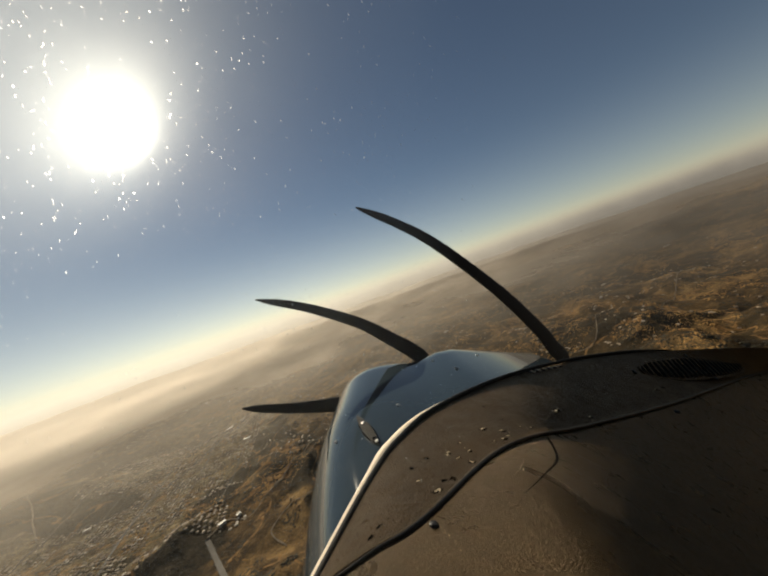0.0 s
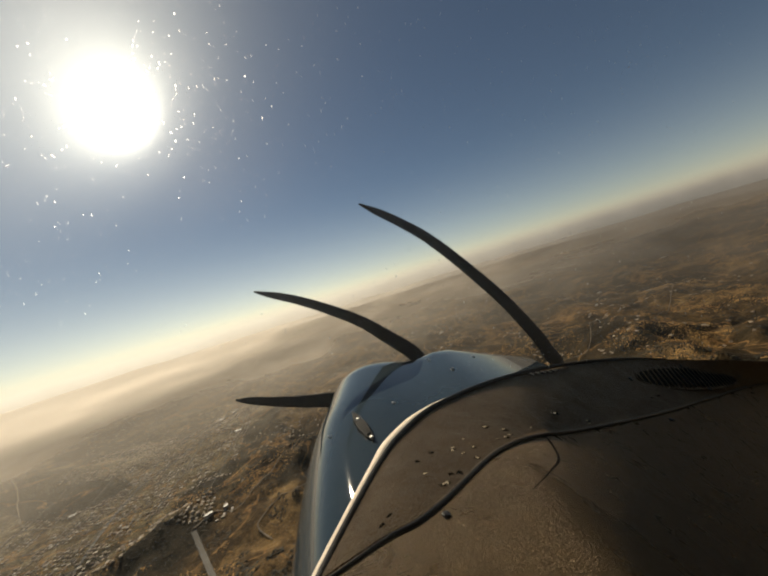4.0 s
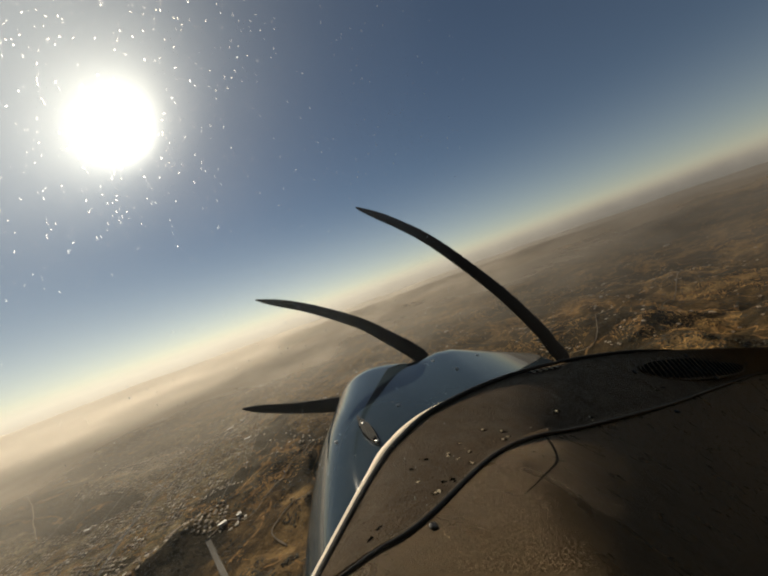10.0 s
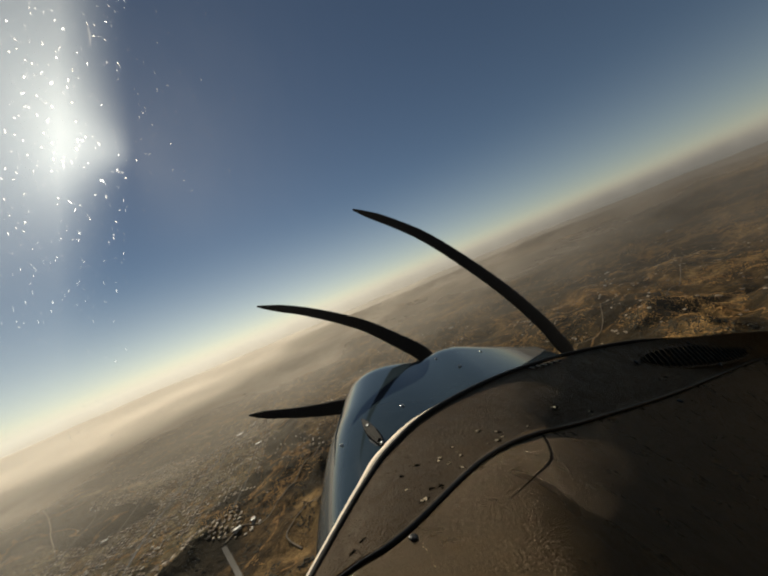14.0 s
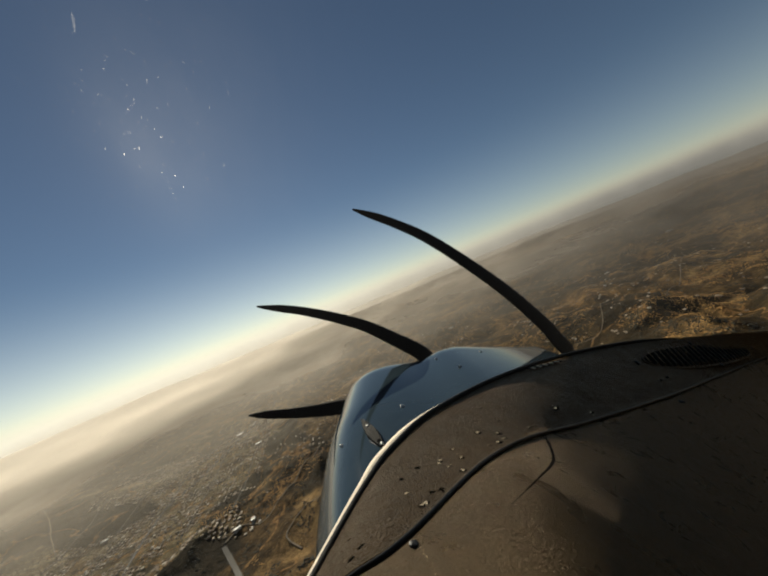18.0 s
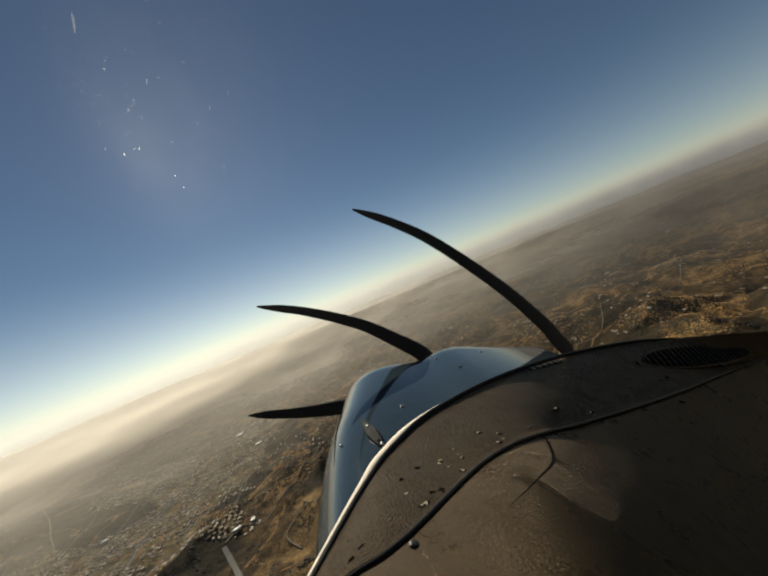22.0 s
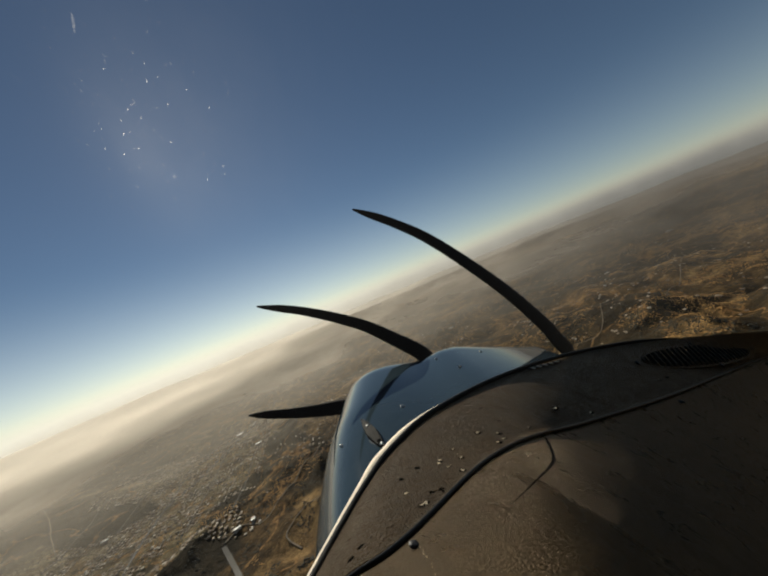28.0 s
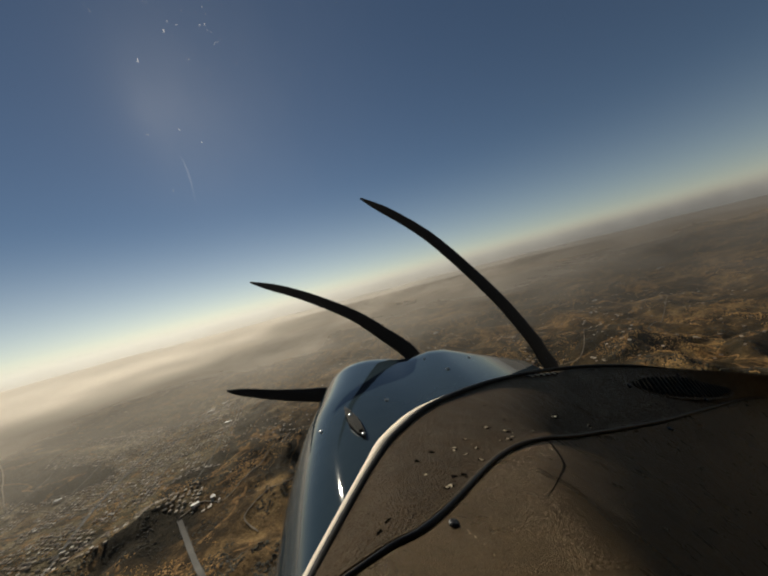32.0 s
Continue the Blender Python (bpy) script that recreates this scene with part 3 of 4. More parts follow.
def section(y, n=64):
    """Half-round top of the cowling at y metres ahead."""
    t = (y - 0.1) / 1.2
    half = girth(y)
    top, mid = -0.297, 1.0
    if y > 1.3:
        shrink = math.sqrt(max(0.0, 1 - ((y - 1.3) / 0.16) ** 2))
        half, top, mid = 0.2 + 0.42 * shrink, -0.5 + 0.203 * shrink, shrink
    low, power = -0.7, 2 / square(y)
    pts = []
    for i in range(n + 1):
        a = math.pi * i / n
        c, s = math.cos(a), math.sin(a)
        pts.append(Vector((MID - half * math.copysign(abs(c) ** power, c), y, low + (top - low) * abs(s) ** power)))
    for p in pts:
        p.z += mid * hump(p.x - MID)
    return [Vector((pts[0].x, y, -1.1)), *pts, Vector((pts[-1].x, y, -1.1))]


stations = [0.1 + 0.05 * i for i in range(25)] + [1.33, 1.36, 1.39, 1.42, 1.44, 1.455, 1.46]
rows2 = [section(y) for y in stations]
m2 = len(rows2[0])
verts = [p for row in rows2 for p in row]
faces = [(i * m2 + j, i * m2 + j + 1, (i + 1) * m2 + j + 1, (i + 1) * m2 + j) for i in range(len(rows2) - 1) for j in range(m2 - 1)]
faces.append(tuple(range((len(rows2) - 1) * m2, len(rows2) * m2)))
part("skin", mesh_of("skin", verts, faces, COWL, True), nose)
side_n = sideways(RIM)
strip = []
for i in range(0, 96):
    t = i / 95
    w = 0.0028 + 0.0068 * math.exp(-((t - 0.43) / 0.16) ** 2) + 0.0044 * math.exp(-((t - 0.56) / 0.08) ** 2)
    a = RIM[i] + side_n[i] * (0.0009 + 0.0022 * t)
    strip.append([a + Vector((0, 0, 0.0004)), a + side_n[i] * w + Vector((0, 0, -0.0008 - 0.45 * w)), a + side_n[i] * (w + 0.001) + Vector((0, 0, -0.012))])
part("windscreen_lip", slab("windscreen_lip", strip, 0.001, CREAM), nose, "cream painted lip round the windscreen")


def surface(px, py):
    """The skin's height over a plan point."""
    top = -0.297
    u = abs(px - MID) / girth(py)
    return -0.7 + (top + 0.7) * max(0.0, 1 - u ** square(py)) ** (1 / square(py)) + hump(px - MID)


latch_at = Vector((-0.024, 0.73, 0))
latch_at.z = surface(latch_at.x, latch_at.y)
plate = [(0, -0.08), (0.009, -0.05), (0.014, 0.0), (0.009, 0.05), (0, 0.085), (-0.009, 0.05), (-0.014, 0.0), (-0.009, -0.05)]
n = len(plate)
latch_me = mesh_of("latch", [(x, y, -0.006) for x, y in plate] + [(0.8 * x, 0.92 * y, 0.007) for x, y in plate],
                   [(i, (i + 1) % n, n + (i + 1) % n, n + i) for i in range(n)] + [tuple(range(n, 2 * n)), tuple(range(n))[::-1]], LATCH)
latch = part("latch", latch_me, nose, "steel latch on the cowling",
             Matrix.Translation(latch_at + Vector((0, 0, 0.006))) @ Matrix.Rotation(radians(22), 4, "Z") @ Matrix.Rotation(radians(-30), 4, "Y"))
part("latch_tongue", box_mesh("latch_tongue", (0.009, 0.065, 0.006), LATCH, 0.002), latch, "", pose(0, -0.018, 0.0075))
for y in (-0.062, 0.03):
    part("stud", screw_mesh("stud", 0.0045, METAL), latch, "bright steel stud", pose(0.001, y, 0.0065))
rivet = screw_mesh("fastener", 0.006, METAL)
for x, y in ((-0.1, 0.78), (0.05, 0.85), (0.24, 1.02), (0.36, 1.2), (0.2, 1.22)):
    part("fastener", rivet, nose, "", pose(x, y, surface(x, y)))

# ---------------------------------------------------------------- propeller at rest
prop = thing("propeller", "dark brown-black propeller with three curved scimitar blades, at rest", "propeller")
HUB = Vector((MID, 1.5, -0.48))


def blade_mesh(points, root, tip):
    """A thin wing section swept along a bent line in the propeller's disc."""
    line = spline(points, 10)
    verts, faces, k = [], [], 10
    for i, p in enumerate(line):
        t = i / (len(line) - 1)
        d = (line[min(i + 1, len(line) - 1)] - line[max(i - 1, 0)]).normalized()
        flat = Vector((0, 1, 0)).cross(d).normalized()
        chord = (root + (tip - root) * t) * (1 - max(0.0, (t - 0.9) / 0.1) ** 2 * 0.75)
        twist = radians(35 - 20 * t)
        across = flat * math.cos(twist) + Vector((0, 1, 0)) * math.sin(twist)
        thick = d.cross(across).normalized()
        for j in range(k):
            a = 2 * math.pi * j / k
            verts.append(p + across * (0.5 * chord * math.cos(a)) + thick * (0.5 * chord * 0.2 * math.sin(a)))
    for i in range(len(line) - 1):
        for j in range(k):
            j2 = (j + 1) % k
            faces.append((i * k + j, i * k + j2, (i + 1) * k + j2, (i + 1) * k + j))
    faces += [tuple(range(k))[::-1], tuple(range((len(line) - 1) * k, len(line) * k))]
    return mesh_of("blade", verts, faces, BLADE, True)


bm = bmesh.new()
bmesh.ops.create_uvsphere(bm, u_segments=32, v_segments=16, radius=0.15)
for v in bm.verts:
    v.co = Vector((v.co.x, v.co.z * (1.7 if v.co.z > 0 else 0.3), v.co.y))
part("spinner", done(bm, "spinner", COWL), prop, "", Matrix.Translation(HUB))
disc = lambda x, z: Vector((x, 1.5, z))
part("blade", blade_mesh([HUB + Vector((-0.1, 0, 0.03)), disc(0.25, -0.4), disc(0.185, -0.31), disc(0.05, -0.238), disc(-0.112, -0.168), disc(-0.36, -0.11), disc(-0.59, -0.086)], 0.10, 0.03), prop)
part("blade", blade_mesh([HUB + Vector((-0.12, 0, -0.02)), disc(-0.03, -0.53), disc(-0.214, -0.556), disc(-0.4, -0.58), disc(-0.627, -0.593)], 0.10, 0.03), prop)
part("blade", blade_mesh([HUB + Vector((0.06, 0, 0.1)), disc(0.85, -0.33), disc(0.795, -0.225), disc(0.71, -0.135), disc(0.525, 0.02), disc(0.235, 0.213), disc(0.045, 0.302), disc(-0.146, 0.366)], 0.11, 0.035), prop)

# ---------------------------------------------------------------- cabin behind the lens
# never in view: added to close the cabin and shade the dashboard
for name, size, at in (("ceiling", (1.6, 1.6, 0.03), (0.45, -0.63, 0.56)), ("wall_rear", (1.6, 0.03, 1.5), (0.45, -1.42, -0.17)),
                       ("wall_left", (0.03, 1.2, 1.46), (-0.33, -0.8, -0.18)), ("wall_right", (0.03, 1.6, 1.46), (1.23, -0.6, -0.18)),
                       ("floor", (1.6, 1.3, 0.03), (0.45, -0.78, -0.93))):
    thing(name, "unseen plain grey-brown cabin lining, keeps sky light off the dashboard", name.split("_")[0], PLANE @ Matrix.Translation(at),
          box_mesh(name, size, LINING, 0.004), kind="structure")

# ---------------------------------------------------------------- land below
FAR = 4870.0


def rise(x, y):
    """The valley's floor climbs towards the far ranges."""
    return 400 * max(0.0, (math.hypot(x, y) - 1900) / 2970) ** 1.6


def height(x, y):
    """Hills and valley floor, in metres."""
    n = noise.fractal(Vector((x / 1500, y / 1500, 3.1)), 1.0, 2.1, 6)
    r = 1 - abs(noise.fractal(Vector((x / 900, y / 900, 7.7)), 0.9, 2.0, 5))
    hill = 130 * max(0.0, n + 0.12) + 70 * max(0.0, r - 0.62) * 2.0
    town = math.exp(-(((x + 1350) / 520) ** 2 + ((y - 1550) / 620) ** 2) ** 2)
    field = math.exp(-(((x + 740) / 200) ** 2 + ((y - 950) / 300) ** 2) ** 1.2)
    edge = min(1.0, max(0.0, (math.hypot(x, y) - 1800) / 1700))
    hill += 32 * noise.fractal(Vector((x / 330, y / 330, 5.5)), 0.9, 2.1, 4)
    left = math.exp(-(((x + 2900) / 700) ** 2 + ((y - 1900) / 900) ** 2))
    sink = 30 * max(0.0, (math.hypot(x, y) - 3700) / 1170)
    return rise(x, y) - sink + hill * (1 - 0.93 * max(town, field)) * (1 - 0.85 * edge) + 60 * left * (0.6 + 0.5 * n)


verts, faces = [], []
rings, spokes = 230, 300
for i in range(rings):
    r = 0.05 + (FAR - 0.05) * (i / (rings - 1)) ** 1.35
    for k in range(spokes):
        a = radians(-80) + radians(160) * k / (spokes - 1)
        x, y = r * math.sin(a), r * math.cos(a)
        verts.append((x, y, height(x, y)))
for i in range(rings - 1):
    for k in range(spokes - 1):
        faces.append((i * spokes + k, i * spokes + k + 1, (i + 1) * spokes + k + 1, (i + 1) * spokes + k))
# the land behind, out of sight
first, turns = len(verts), 48
for i in range(rings):
    r = 0.05 + (FAR - 0.05) * (i / (rings - 1)) ** 1.35
    for k in range(turns + 1):
        a = radians(80) + radians(200) * k / turns
        verts.append((r * math.sin(a), r * math.cos(a), height(r * math.sin(a), r * math.cos(a))))
for i in range(rings - 1):
    for k in range(turns):
        a = first + i * (turns + 1) + k
        faces.append((a, a + 1, a + turns + 2, a + turns + 1))
thing("ground", "brown hilly land with dark brush, dry grass and bare soil", "ground", Matrix(), mesh_of("ground", verts, faces, GROUND, True), kind="structure")


def ribbon(name, points, width, material, label, category, lift=1.5, n=14):
    """A road that follows the ground."""
    line = spline([(x, y, 0) for x, y in points], n)
    norm = sideways(line)
    rows = []
    for p, s in zip(line, norm):
        rows.append([Vector((q.x, q.y, max(height(q.x, q.y), height(p.x, p.y) - 1) + lift)) for q in (p + s * width * k / 2 for k in (-1, -0.5, 0, 0.5, 1))])
    return thing(name, label, category, Matrix(), slab(name, rows, 0.4, material), kind="structure")


ribbon("road", [(-1130, 800), (-1240, 1080), (-1390, 1500), (-1330, 1750), (-1250, 2100), (-1100, 2700)], 12, ASPHALT, "broad pale asphalt highway through the town", "road", 2.0)
ribbon("runway", [(-560, 740), (-650, 845), (-740, 955), (-815, 1045)], 15, ASPHALT, "straight grey airstrip in the dark fields", "runway", 2.5)
ribbon("road_2", [(-2750, 2250), (-2620, 2080), (-2250, 1800), (-1930, 1520), (-1800, 1420), (-1620, 1390), (-1450, 1300)], 5, DIRT, "winding pale dirt track along the hills", "track", 2.5)
ribbon("road_3", [(-820, 1050), (-780, 1110), (-690, 1100), (-640, 1180), (-560, 1350), (-520, 1450)], 5, DIRT, "pale dirt track by the quarry", "track", 2.5)
ribbon("road_4", [(420, 1250), (640, 1420), (800, 1400), (1000, 1600), (1300, 1580), (1700, 1900)], 4, DIRT, "pale dirt track over the ridge", "track", 2.5)
ribbon("road_5", [(-500, 900), (-560, 960), (-520, 1040), (-450, 1060), (-420, 1150)], 4, DIRT, "winding narrow dirt track", "track", 2.5)

for k in range(-8, 10, 4):
    c, s = math.cos(radians(14)), math.sin(radians(14))
    ribbon("street", [(-1400 + k * 52 * c - y * s, 1560 + k * 52 * s + y * c) for y in (-420 + 14 * (k % 4), -200, 0, 180, 380 - 30 * (k % 3))], 6, STREET, "narrow pale residential street", "street", 1.0, 8)
for y in (-520, -260, 0, 240, 500):
    ribbon("street", [(-1400 + x * c - y * s, 1560 + x * s + y * c) for x in (-300, -100, 120, 330)], 6, STREET, "narrow pale residential street", "street", 1.3, 8)

# houses along the streets of the town
body = box_mesh("wall", (13, 9, 3.4), WALLS)
bm = bmesh.new()
bmesh.ops.create_cube(bm, size=1.0, matrix=Matrix.Translation((0, 0, 2.75)) @ Matrix.Diagonal((14, 10, 0.9, 1)))
for v in bm.verts:
    if v.co.z > 2.8:
        v.co.x *= 0.5
        v.co.y *= 0.06
roof_me = done(bm, "roof", ROOF, False)
rnd = random.Random(3)
lots = []
turn = radians(14)
for row in range(-12, 13):
    for col in range(-62, 63):
        x0, y0 = row * 39 + (9 if col % 2 else -9), col * 10.2 + rnd.uniform(-4, 4)
        if rnd.random() < 0.2:
            continue
        x = -1400 + x0 * math.cos(turn) - y0 * math.sin(turn)
        y = 1560 + x0 * math.sin(turn) + y0 * math.cos(turn)
        if noise.noise(Vector((x / 130, y / 130, 9.0))) + 0.5 * noise.noise(Vector((x / 50, y / 50, 2.0))) < -0.12:
            continue
        lots.append((x, y, turn + rnd.choice((0, math.pi / 2)), rnd.uniform(0.6, 1.0)))
for k in range(130):
    x, y = rnd.gauss(1350, 380), rnd.gauss(1750, 450)
    lots.append((x, y, rnd.uniform(0, 3), rnd.uniform(0.6, 1.0)))
for k in range(6500):
    x, y = rnd.uniform(-2300, 2300), 950 + 2100 * rnd.random()
    if noise.noise(Vector((x / 260, y / 260, 4.0))) + 0.6 * noise.noise(Vector((x / 80, y / 80, 6.0))) < (0.2 if x < 0 else 0.36) or abs(x) > y or (-700 < x < 0 and y < 1500):
        continue
    # rows of houses lie along the valley
    u, v = x * math.cos(turn) + y * math.sin(turn), y * math.cos(turn) - x * math.sin(turn)
    u = round(u / 46) * 46 + rnd.choice((-9, 9)) + rnd.uniform(-3, 3)
    lots.append((u * math.cos(turn) - v * math.sin(turn), u * math.sin(turn) + v * math.cos(turn), turn + rnd.choice((0, math.pi / 2)), rnd.uniform(0.5, 0.85)))
lots = [q for q in lots if all(((q[0] - cx) / rx) ** 2 + ((q[1] - cy) / ry) ** 2 > 0.9 for cx, cy, rx, ry in ((-1780, 1590, 300, 130), (-890, 1000, 150, 95), (-925, 1300, 130, 120)))]
lots.sort(key=lambda q: math.hypot(q[0], q[1]))
house = None
verts, faces = [], []
for i, (x, y, a, s) in enumerate(lots):
    at = Matrix.Translation((x, y, height(x, y) + 1.8 * s)) @ Matrix.Rotation(a, 4, "Z") @ Matrix.Scale(s, 4)
    if i < 300:
        if house is None:
            house = thing("house", "small stucco house with a brown pitched roof", "house", at, group="houses of the town")
            part("wall", body, house)
            part("roof", roof_me, house)
            house.scale = (1, 1, 1)
        else:
            copy = copy_thing(house, at)
            copy.matrix_basis = at
    else:
        for me in (body, roof_me):
            first = len(verts)
            verts += [at @ v.co for v in me.vertices]
            faces += [tuple(first + k for k in p.vertices) for p in me.polygons]
thing("far_houses", "many small pale houses in rows, far off", "houses", Matrix(), mesh_of("far_houses", verts, faces, ROOF), kind="stuff")

# large flat-roofed sheds
shed_body, shed_top = box_mesh("wall", (1, 1, 8), WALLS), box_mesh("roof", (1.02, 1.02, 0.8), WHITE)
for i, (x, y, w, d, a) in enumerate(((-1290, 2170, 70, 30, 0.4), (-1230, 2240, 50, 24, 0.4), (-790, 1100, 40, 22, 0.7), (-740, 1120, 26, 18, 0.7),
                                     (-1620, 1450, 46, 30, 0.3), (-2500, 2120, 40, 20, 0.9), (-2560, 2180, 30, 16, 0.9), (-1050, 1900, 60, 30, 0.2),
                                     (1500, 2300, 60, 26, 0.3), (1250, 1980, 34, 20, 0.6), (2200, 2500, 90, 40, 0.2), (350, 2500, 60, 30, 0.5))):
    w, d = w * 0.6, d * 0.6
    shed = thing("shed", "large flat white-roofed industrial building", "building", pose(x, y, height(x, y) + 4, 0, 0, math.degrees(a)), group="large sheds")
    part("wall", shed_body, shed, "", Matrix.Diagonal((w, d, 1, 1)))
    part("roof", shed_top, shed, "", Matrix.Translation((0, 0, 4.5)) @ Matrix.Diagonal((w, d, 1, 1)))

# brush on the hills: uneven low clumps
bm = bmesh.new()
bmesh.ops.create_icosphere(bm, subdivisions=1, radius=1.0)
ball = np.array([v.co[:] for v in bm.verts])
tri = np.array([[v.index for v in f.verts] for f in bm.faces])
bm.free()
rnd = random.Random(8)
rng = np.random.default_rng(8)
clumps = []
while len(clumps) < 34000:
    a = radians(rnd.uniform(-66, 66))
    r = 650 + 2300 * rnd.random() ** 1.4
    x, y = r * math.sin(a), r * math.cos(a)
    if noise.noise(Vector((x / 160, y / 160, 1.0))) + 0.5 * noise.noise(Vector((x / 40, y / 40, 2.0))) < 0.06:
        continue
    if rnd.random() < 0.3 and x < -500:
        continue
    if ((x + 1380) / 480) ** 2 + ((y - 1560) / 640) ** 2 < 1 and rnd.random() < 0.75 and ((x + 1780) / 300) ** 2 + ((y - 1590) / 130) ** 2 > 1:
        continue
    clumps.append((x, y, height(x, y), rnd.uniform(1.6, 4.8)))
c = np.array(clumps)
shape = ball[None] * (c[:, 3, None, None] * np.array([1, 1, 0.6])) * rng.uniform(0.6, 1.3, (len(c), len(ball), 1))
verts = (shape + c[:, None, :3]).reshape(-1, 3)
faces = (tri[None] + np.arange(len(c))[:, None, None] * len(ball)).reshape(-1, 3)
thing("brush", "dark scattered brush and scrub oak on the hills", "shrubs", Matrix(), mesh_of("brush", verts.tolist(), faces.tolist(), LEAF), kind="stuff")

# dry scrub and outcrops on the slopes; golden sunlight is painted into their colour
clumps = []
while len(clumps) < 60000:
    x, y = (rnd.uniform(250, 2600) if rnd.random() < 0.7 else rnd.uniform(-1500, 200)), 700 + 2200 * rnd.random() ** 1.3
    if noise.noise(Vector((x / 230, y / 230, 5.0))) + 0.6 * noise.noise(Vector((x / 60, y / 60, 6.0))) < 0.16 + 0.1 * max(0.0, (y - 1500) / 1000):
        continue
    clumps.append((x, y, height(x, y), rnd.choice((0.6, 0.8, 1.0, 1.4, 2.0, 2.8)) * rnd.uniform(0.8, 1.2)))
c = np.array(clumps)
shape = ball[None] * (c[:, 3, None, None] * np.array([1, 1, 0.5])) * rng.uniform(0.5, 1.4, (len(c), len(ball), 1))
verts = (shape + c[:, None, :3]).reshape(-1, 3)
faces = (tri[None] + np.arange(len(c))[:, None, None] * len(ball)).reshape(-1, 3)
thing("dry_scrub", "dry scrub and pale outcrops on the slopes, sunlit gold in their colour", "shrubs", Matrix(), mesh_of("dry_scrub", verts.tolist(), faces.tolist(), GOLD), kind="stuff")

# ---------------------------------------------------------------- mist and distance
m = Nodes("mist_and_haze")
m.tree.nodes.remove(m.bsdf)
clear = m.tree.nodes.new("ShaderNodeBsdfTransparent")
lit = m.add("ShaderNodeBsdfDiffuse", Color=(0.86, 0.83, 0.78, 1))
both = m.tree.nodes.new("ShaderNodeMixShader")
# a fixed normal towards the sun lights the whole sheet evenly
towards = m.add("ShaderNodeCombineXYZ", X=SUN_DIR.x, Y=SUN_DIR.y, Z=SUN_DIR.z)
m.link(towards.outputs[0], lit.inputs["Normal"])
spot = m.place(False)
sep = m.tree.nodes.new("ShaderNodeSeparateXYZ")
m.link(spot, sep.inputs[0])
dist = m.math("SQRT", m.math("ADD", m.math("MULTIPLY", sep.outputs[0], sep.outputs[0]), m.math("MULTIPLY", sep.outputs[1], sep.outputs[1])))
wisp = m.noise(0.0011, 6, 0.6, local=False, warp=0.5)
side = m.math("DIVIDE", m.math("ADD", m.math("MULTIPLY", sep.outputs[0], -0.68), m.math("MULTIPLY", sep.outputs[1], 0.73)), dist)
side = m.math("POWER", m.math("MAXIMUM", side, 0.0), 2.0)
# distance haze stand-in: the sheet's opacity grows with distance
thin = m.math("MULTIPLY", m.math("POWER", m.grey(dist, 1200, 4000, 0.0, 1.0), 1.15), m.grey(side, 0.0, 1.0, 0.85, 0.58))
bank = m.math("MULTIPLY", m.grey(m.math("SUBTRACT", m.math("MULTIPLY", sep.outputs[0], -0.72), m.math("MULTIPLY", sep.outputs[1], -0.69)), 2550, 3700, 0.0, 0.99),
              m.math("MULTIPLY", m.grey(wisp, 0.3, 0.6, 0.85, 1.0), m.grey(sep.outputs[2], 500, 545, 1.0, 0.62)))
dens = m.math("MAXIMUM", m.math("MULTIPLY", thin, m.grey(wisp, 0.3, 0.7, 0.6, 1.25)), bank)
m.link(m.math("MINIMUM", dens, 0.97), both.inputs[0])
# sunward brightness of the haze is painted into the colour
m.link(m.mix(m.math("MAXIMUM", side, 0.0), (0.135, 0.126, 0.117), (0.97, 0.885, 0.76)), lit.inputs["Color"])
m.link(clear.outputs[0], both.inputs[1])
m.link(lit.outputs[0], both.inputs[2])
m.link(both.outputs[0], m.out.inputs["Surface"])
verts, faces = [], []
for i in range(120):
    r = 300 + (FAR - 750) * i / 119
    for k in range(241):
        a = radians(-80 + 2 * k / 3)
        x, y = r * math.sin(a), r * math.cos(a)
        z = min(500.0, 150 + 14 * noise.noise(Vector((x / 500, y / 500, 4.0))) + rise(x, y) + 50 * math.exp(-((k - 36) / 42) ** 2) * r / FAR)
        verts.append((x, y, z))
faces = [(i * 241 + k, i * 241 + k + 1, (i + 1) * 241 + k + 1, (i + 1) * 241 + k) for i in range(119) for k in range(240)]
thing("mist", "pale valley mist and distance haze, brighter sunward by its colour", "mist", Matrix(), mesh_of("mist", verts, faces, m.mat, True), kind="stuff")

BACK = FAR + 10
b = Nodes("distant_haze")
b.tree.nodes.remove(b.bsdf)
sep = b.tree.nodes.new("ShaderNodeSeparateXYZ")
b.link(b.place(False), sep.inputs[0])
tall = sep.outputs[2]
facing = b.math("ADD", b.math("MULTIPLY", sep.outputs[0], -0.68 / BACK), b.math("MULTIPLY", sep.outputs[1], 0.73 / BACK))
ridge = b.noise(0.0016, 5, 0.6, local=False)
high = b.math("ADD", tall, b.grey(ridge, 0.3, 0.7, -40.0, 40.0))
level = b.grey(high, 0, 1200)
# haze and the brightening towards the sun are painted into these emission colours
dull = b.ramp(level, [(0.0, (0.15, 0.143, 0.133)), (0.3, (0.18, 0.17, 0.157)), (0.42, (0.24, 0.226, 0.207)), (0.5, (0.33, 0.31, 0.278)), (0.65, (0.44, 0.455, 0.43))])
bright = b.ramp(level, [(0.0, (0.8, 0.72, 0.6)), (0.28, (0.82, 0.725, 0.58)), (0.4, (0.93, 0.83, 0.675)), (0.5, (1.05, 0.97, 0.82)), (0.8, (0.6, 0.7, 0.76))])
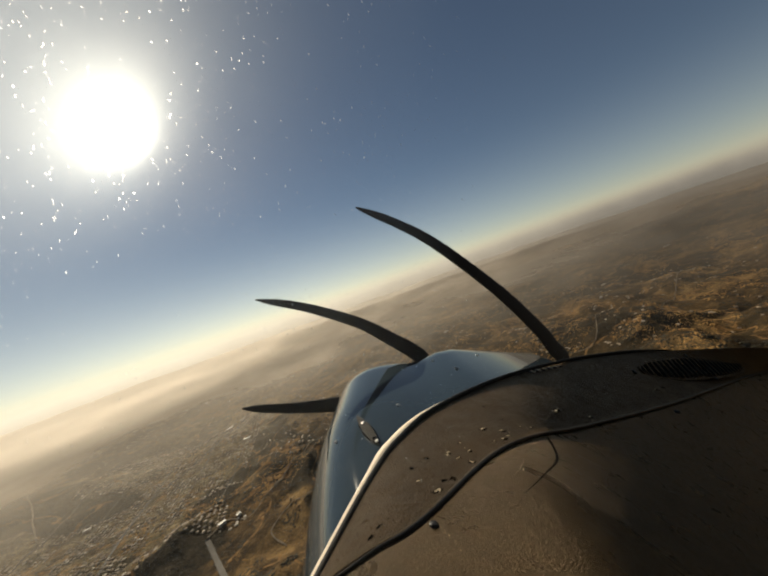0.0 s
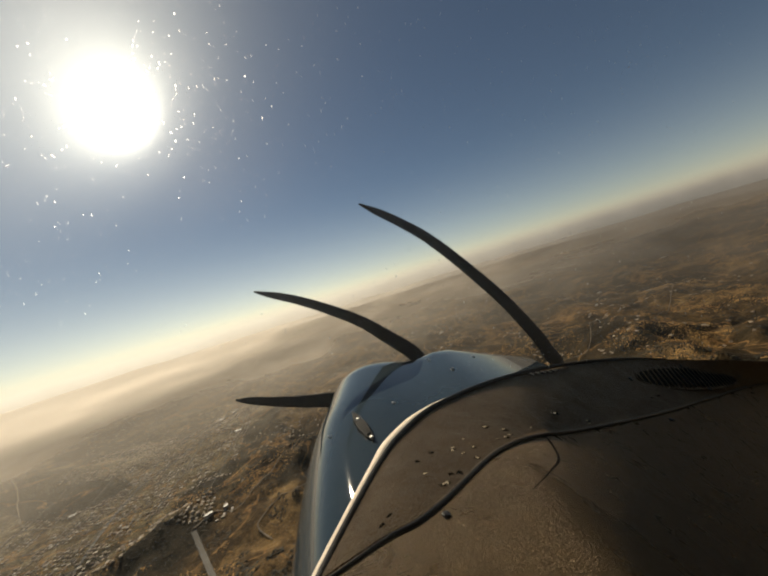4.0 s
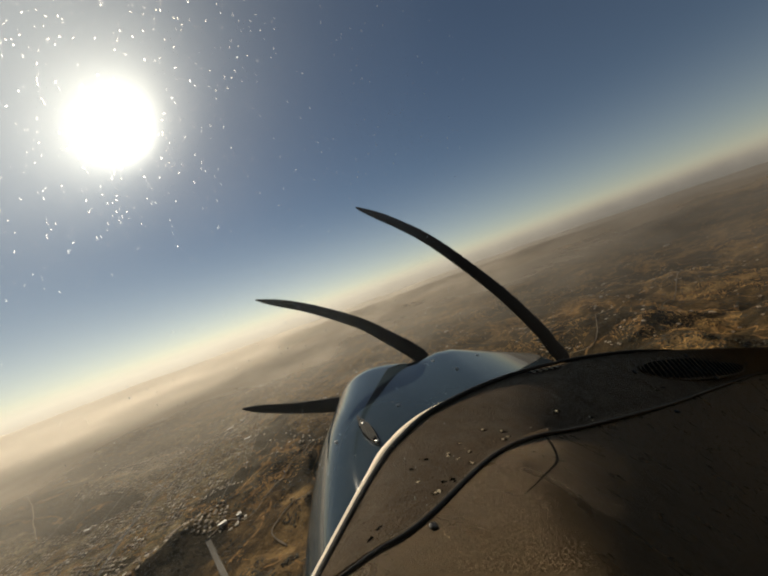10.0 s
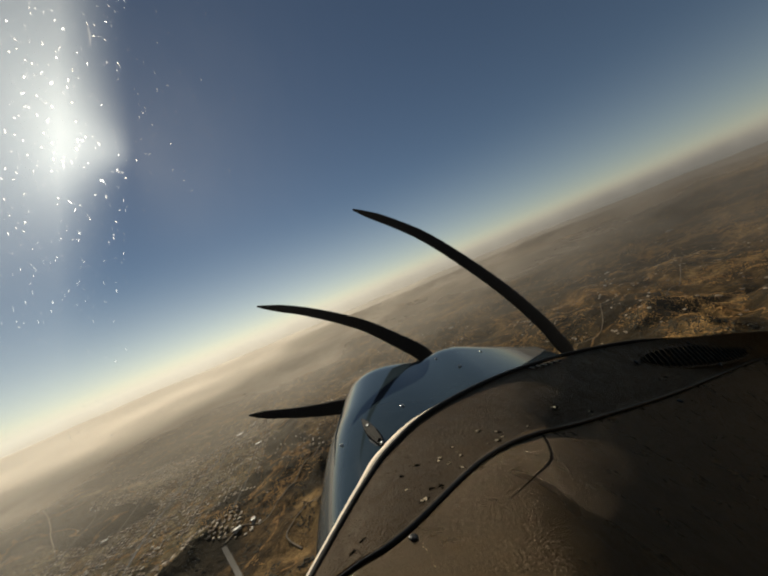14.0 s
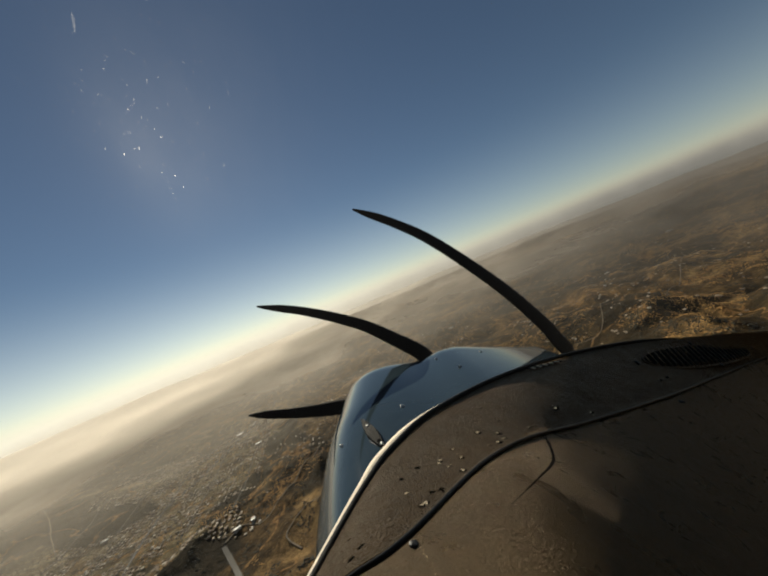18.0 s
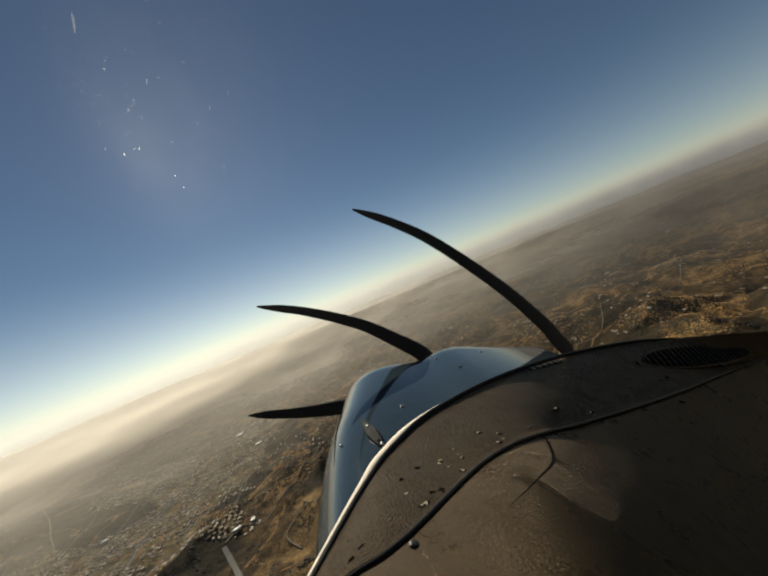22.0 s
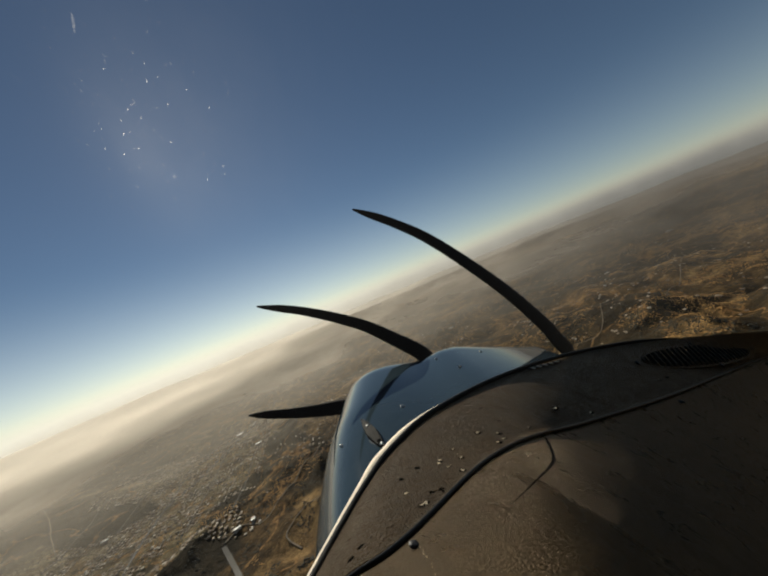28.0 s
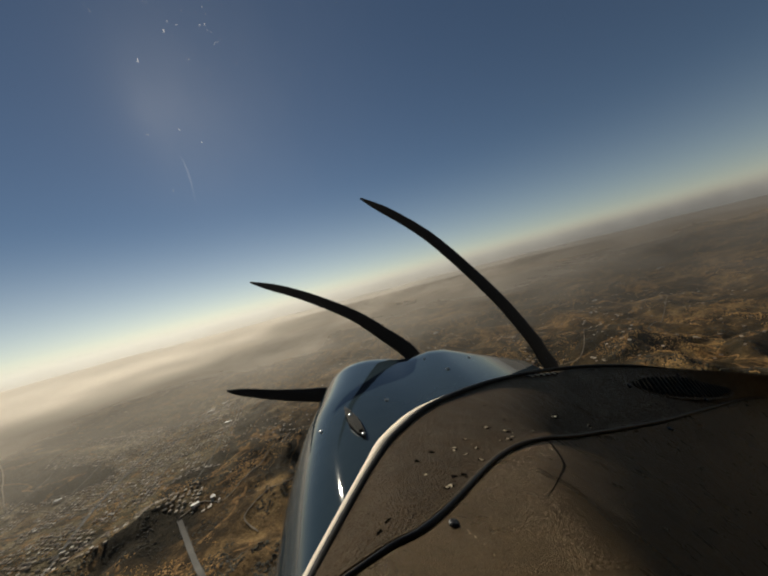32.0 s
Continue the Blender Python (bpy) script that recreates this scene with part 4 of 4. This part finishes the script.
squash = b.tree.nodes.new("ShaderNodeMapping")
squash.inputs["Scale"].default_value = (1, 1, 9)
b.link(b.place(False), squash.inputs["Vector"])
land = b.add("ShaderNodeTexNoise", Scale=0.0035, Detail=6.0, Roughness=0.65)
b.link(squash.outputs[0], land.inputs["Vector"])
mottle = b.grey(land.outputs["Fac"], 0.3, 0.7, 0.72, 1.28)
calm = b.grey(tall, 300, 520, 1.0, 0.0)
mottle = b.math("ADD", 1.0, b.math("MULTIPLY", b.math("SUBTRACT", mottle, 1.0), calm))
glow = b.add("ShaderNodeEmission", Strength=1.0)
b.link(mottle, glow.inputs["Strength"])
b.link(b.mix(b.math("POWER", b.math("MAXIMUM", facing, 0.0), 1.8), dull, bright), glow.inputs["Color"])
# over the skyline the haze only adds its glow to the sky behind
clear = b.tree.nodes.new("ShaderNodeBsdfTransparent")
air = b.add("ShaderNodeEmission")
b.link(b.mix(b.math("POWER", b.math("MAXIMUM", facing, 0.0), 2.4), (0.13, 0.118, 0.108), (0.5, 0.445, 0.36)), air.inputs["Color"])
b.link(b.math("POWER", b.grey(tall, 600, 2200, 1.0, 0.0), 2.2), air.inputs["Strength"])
over = b.tree.nodes.new("ShaderNodeAddShader")
b.link(clear.outputs[0], over.inputs[0])
b.link(air.outputs[0], over.inputs[1])
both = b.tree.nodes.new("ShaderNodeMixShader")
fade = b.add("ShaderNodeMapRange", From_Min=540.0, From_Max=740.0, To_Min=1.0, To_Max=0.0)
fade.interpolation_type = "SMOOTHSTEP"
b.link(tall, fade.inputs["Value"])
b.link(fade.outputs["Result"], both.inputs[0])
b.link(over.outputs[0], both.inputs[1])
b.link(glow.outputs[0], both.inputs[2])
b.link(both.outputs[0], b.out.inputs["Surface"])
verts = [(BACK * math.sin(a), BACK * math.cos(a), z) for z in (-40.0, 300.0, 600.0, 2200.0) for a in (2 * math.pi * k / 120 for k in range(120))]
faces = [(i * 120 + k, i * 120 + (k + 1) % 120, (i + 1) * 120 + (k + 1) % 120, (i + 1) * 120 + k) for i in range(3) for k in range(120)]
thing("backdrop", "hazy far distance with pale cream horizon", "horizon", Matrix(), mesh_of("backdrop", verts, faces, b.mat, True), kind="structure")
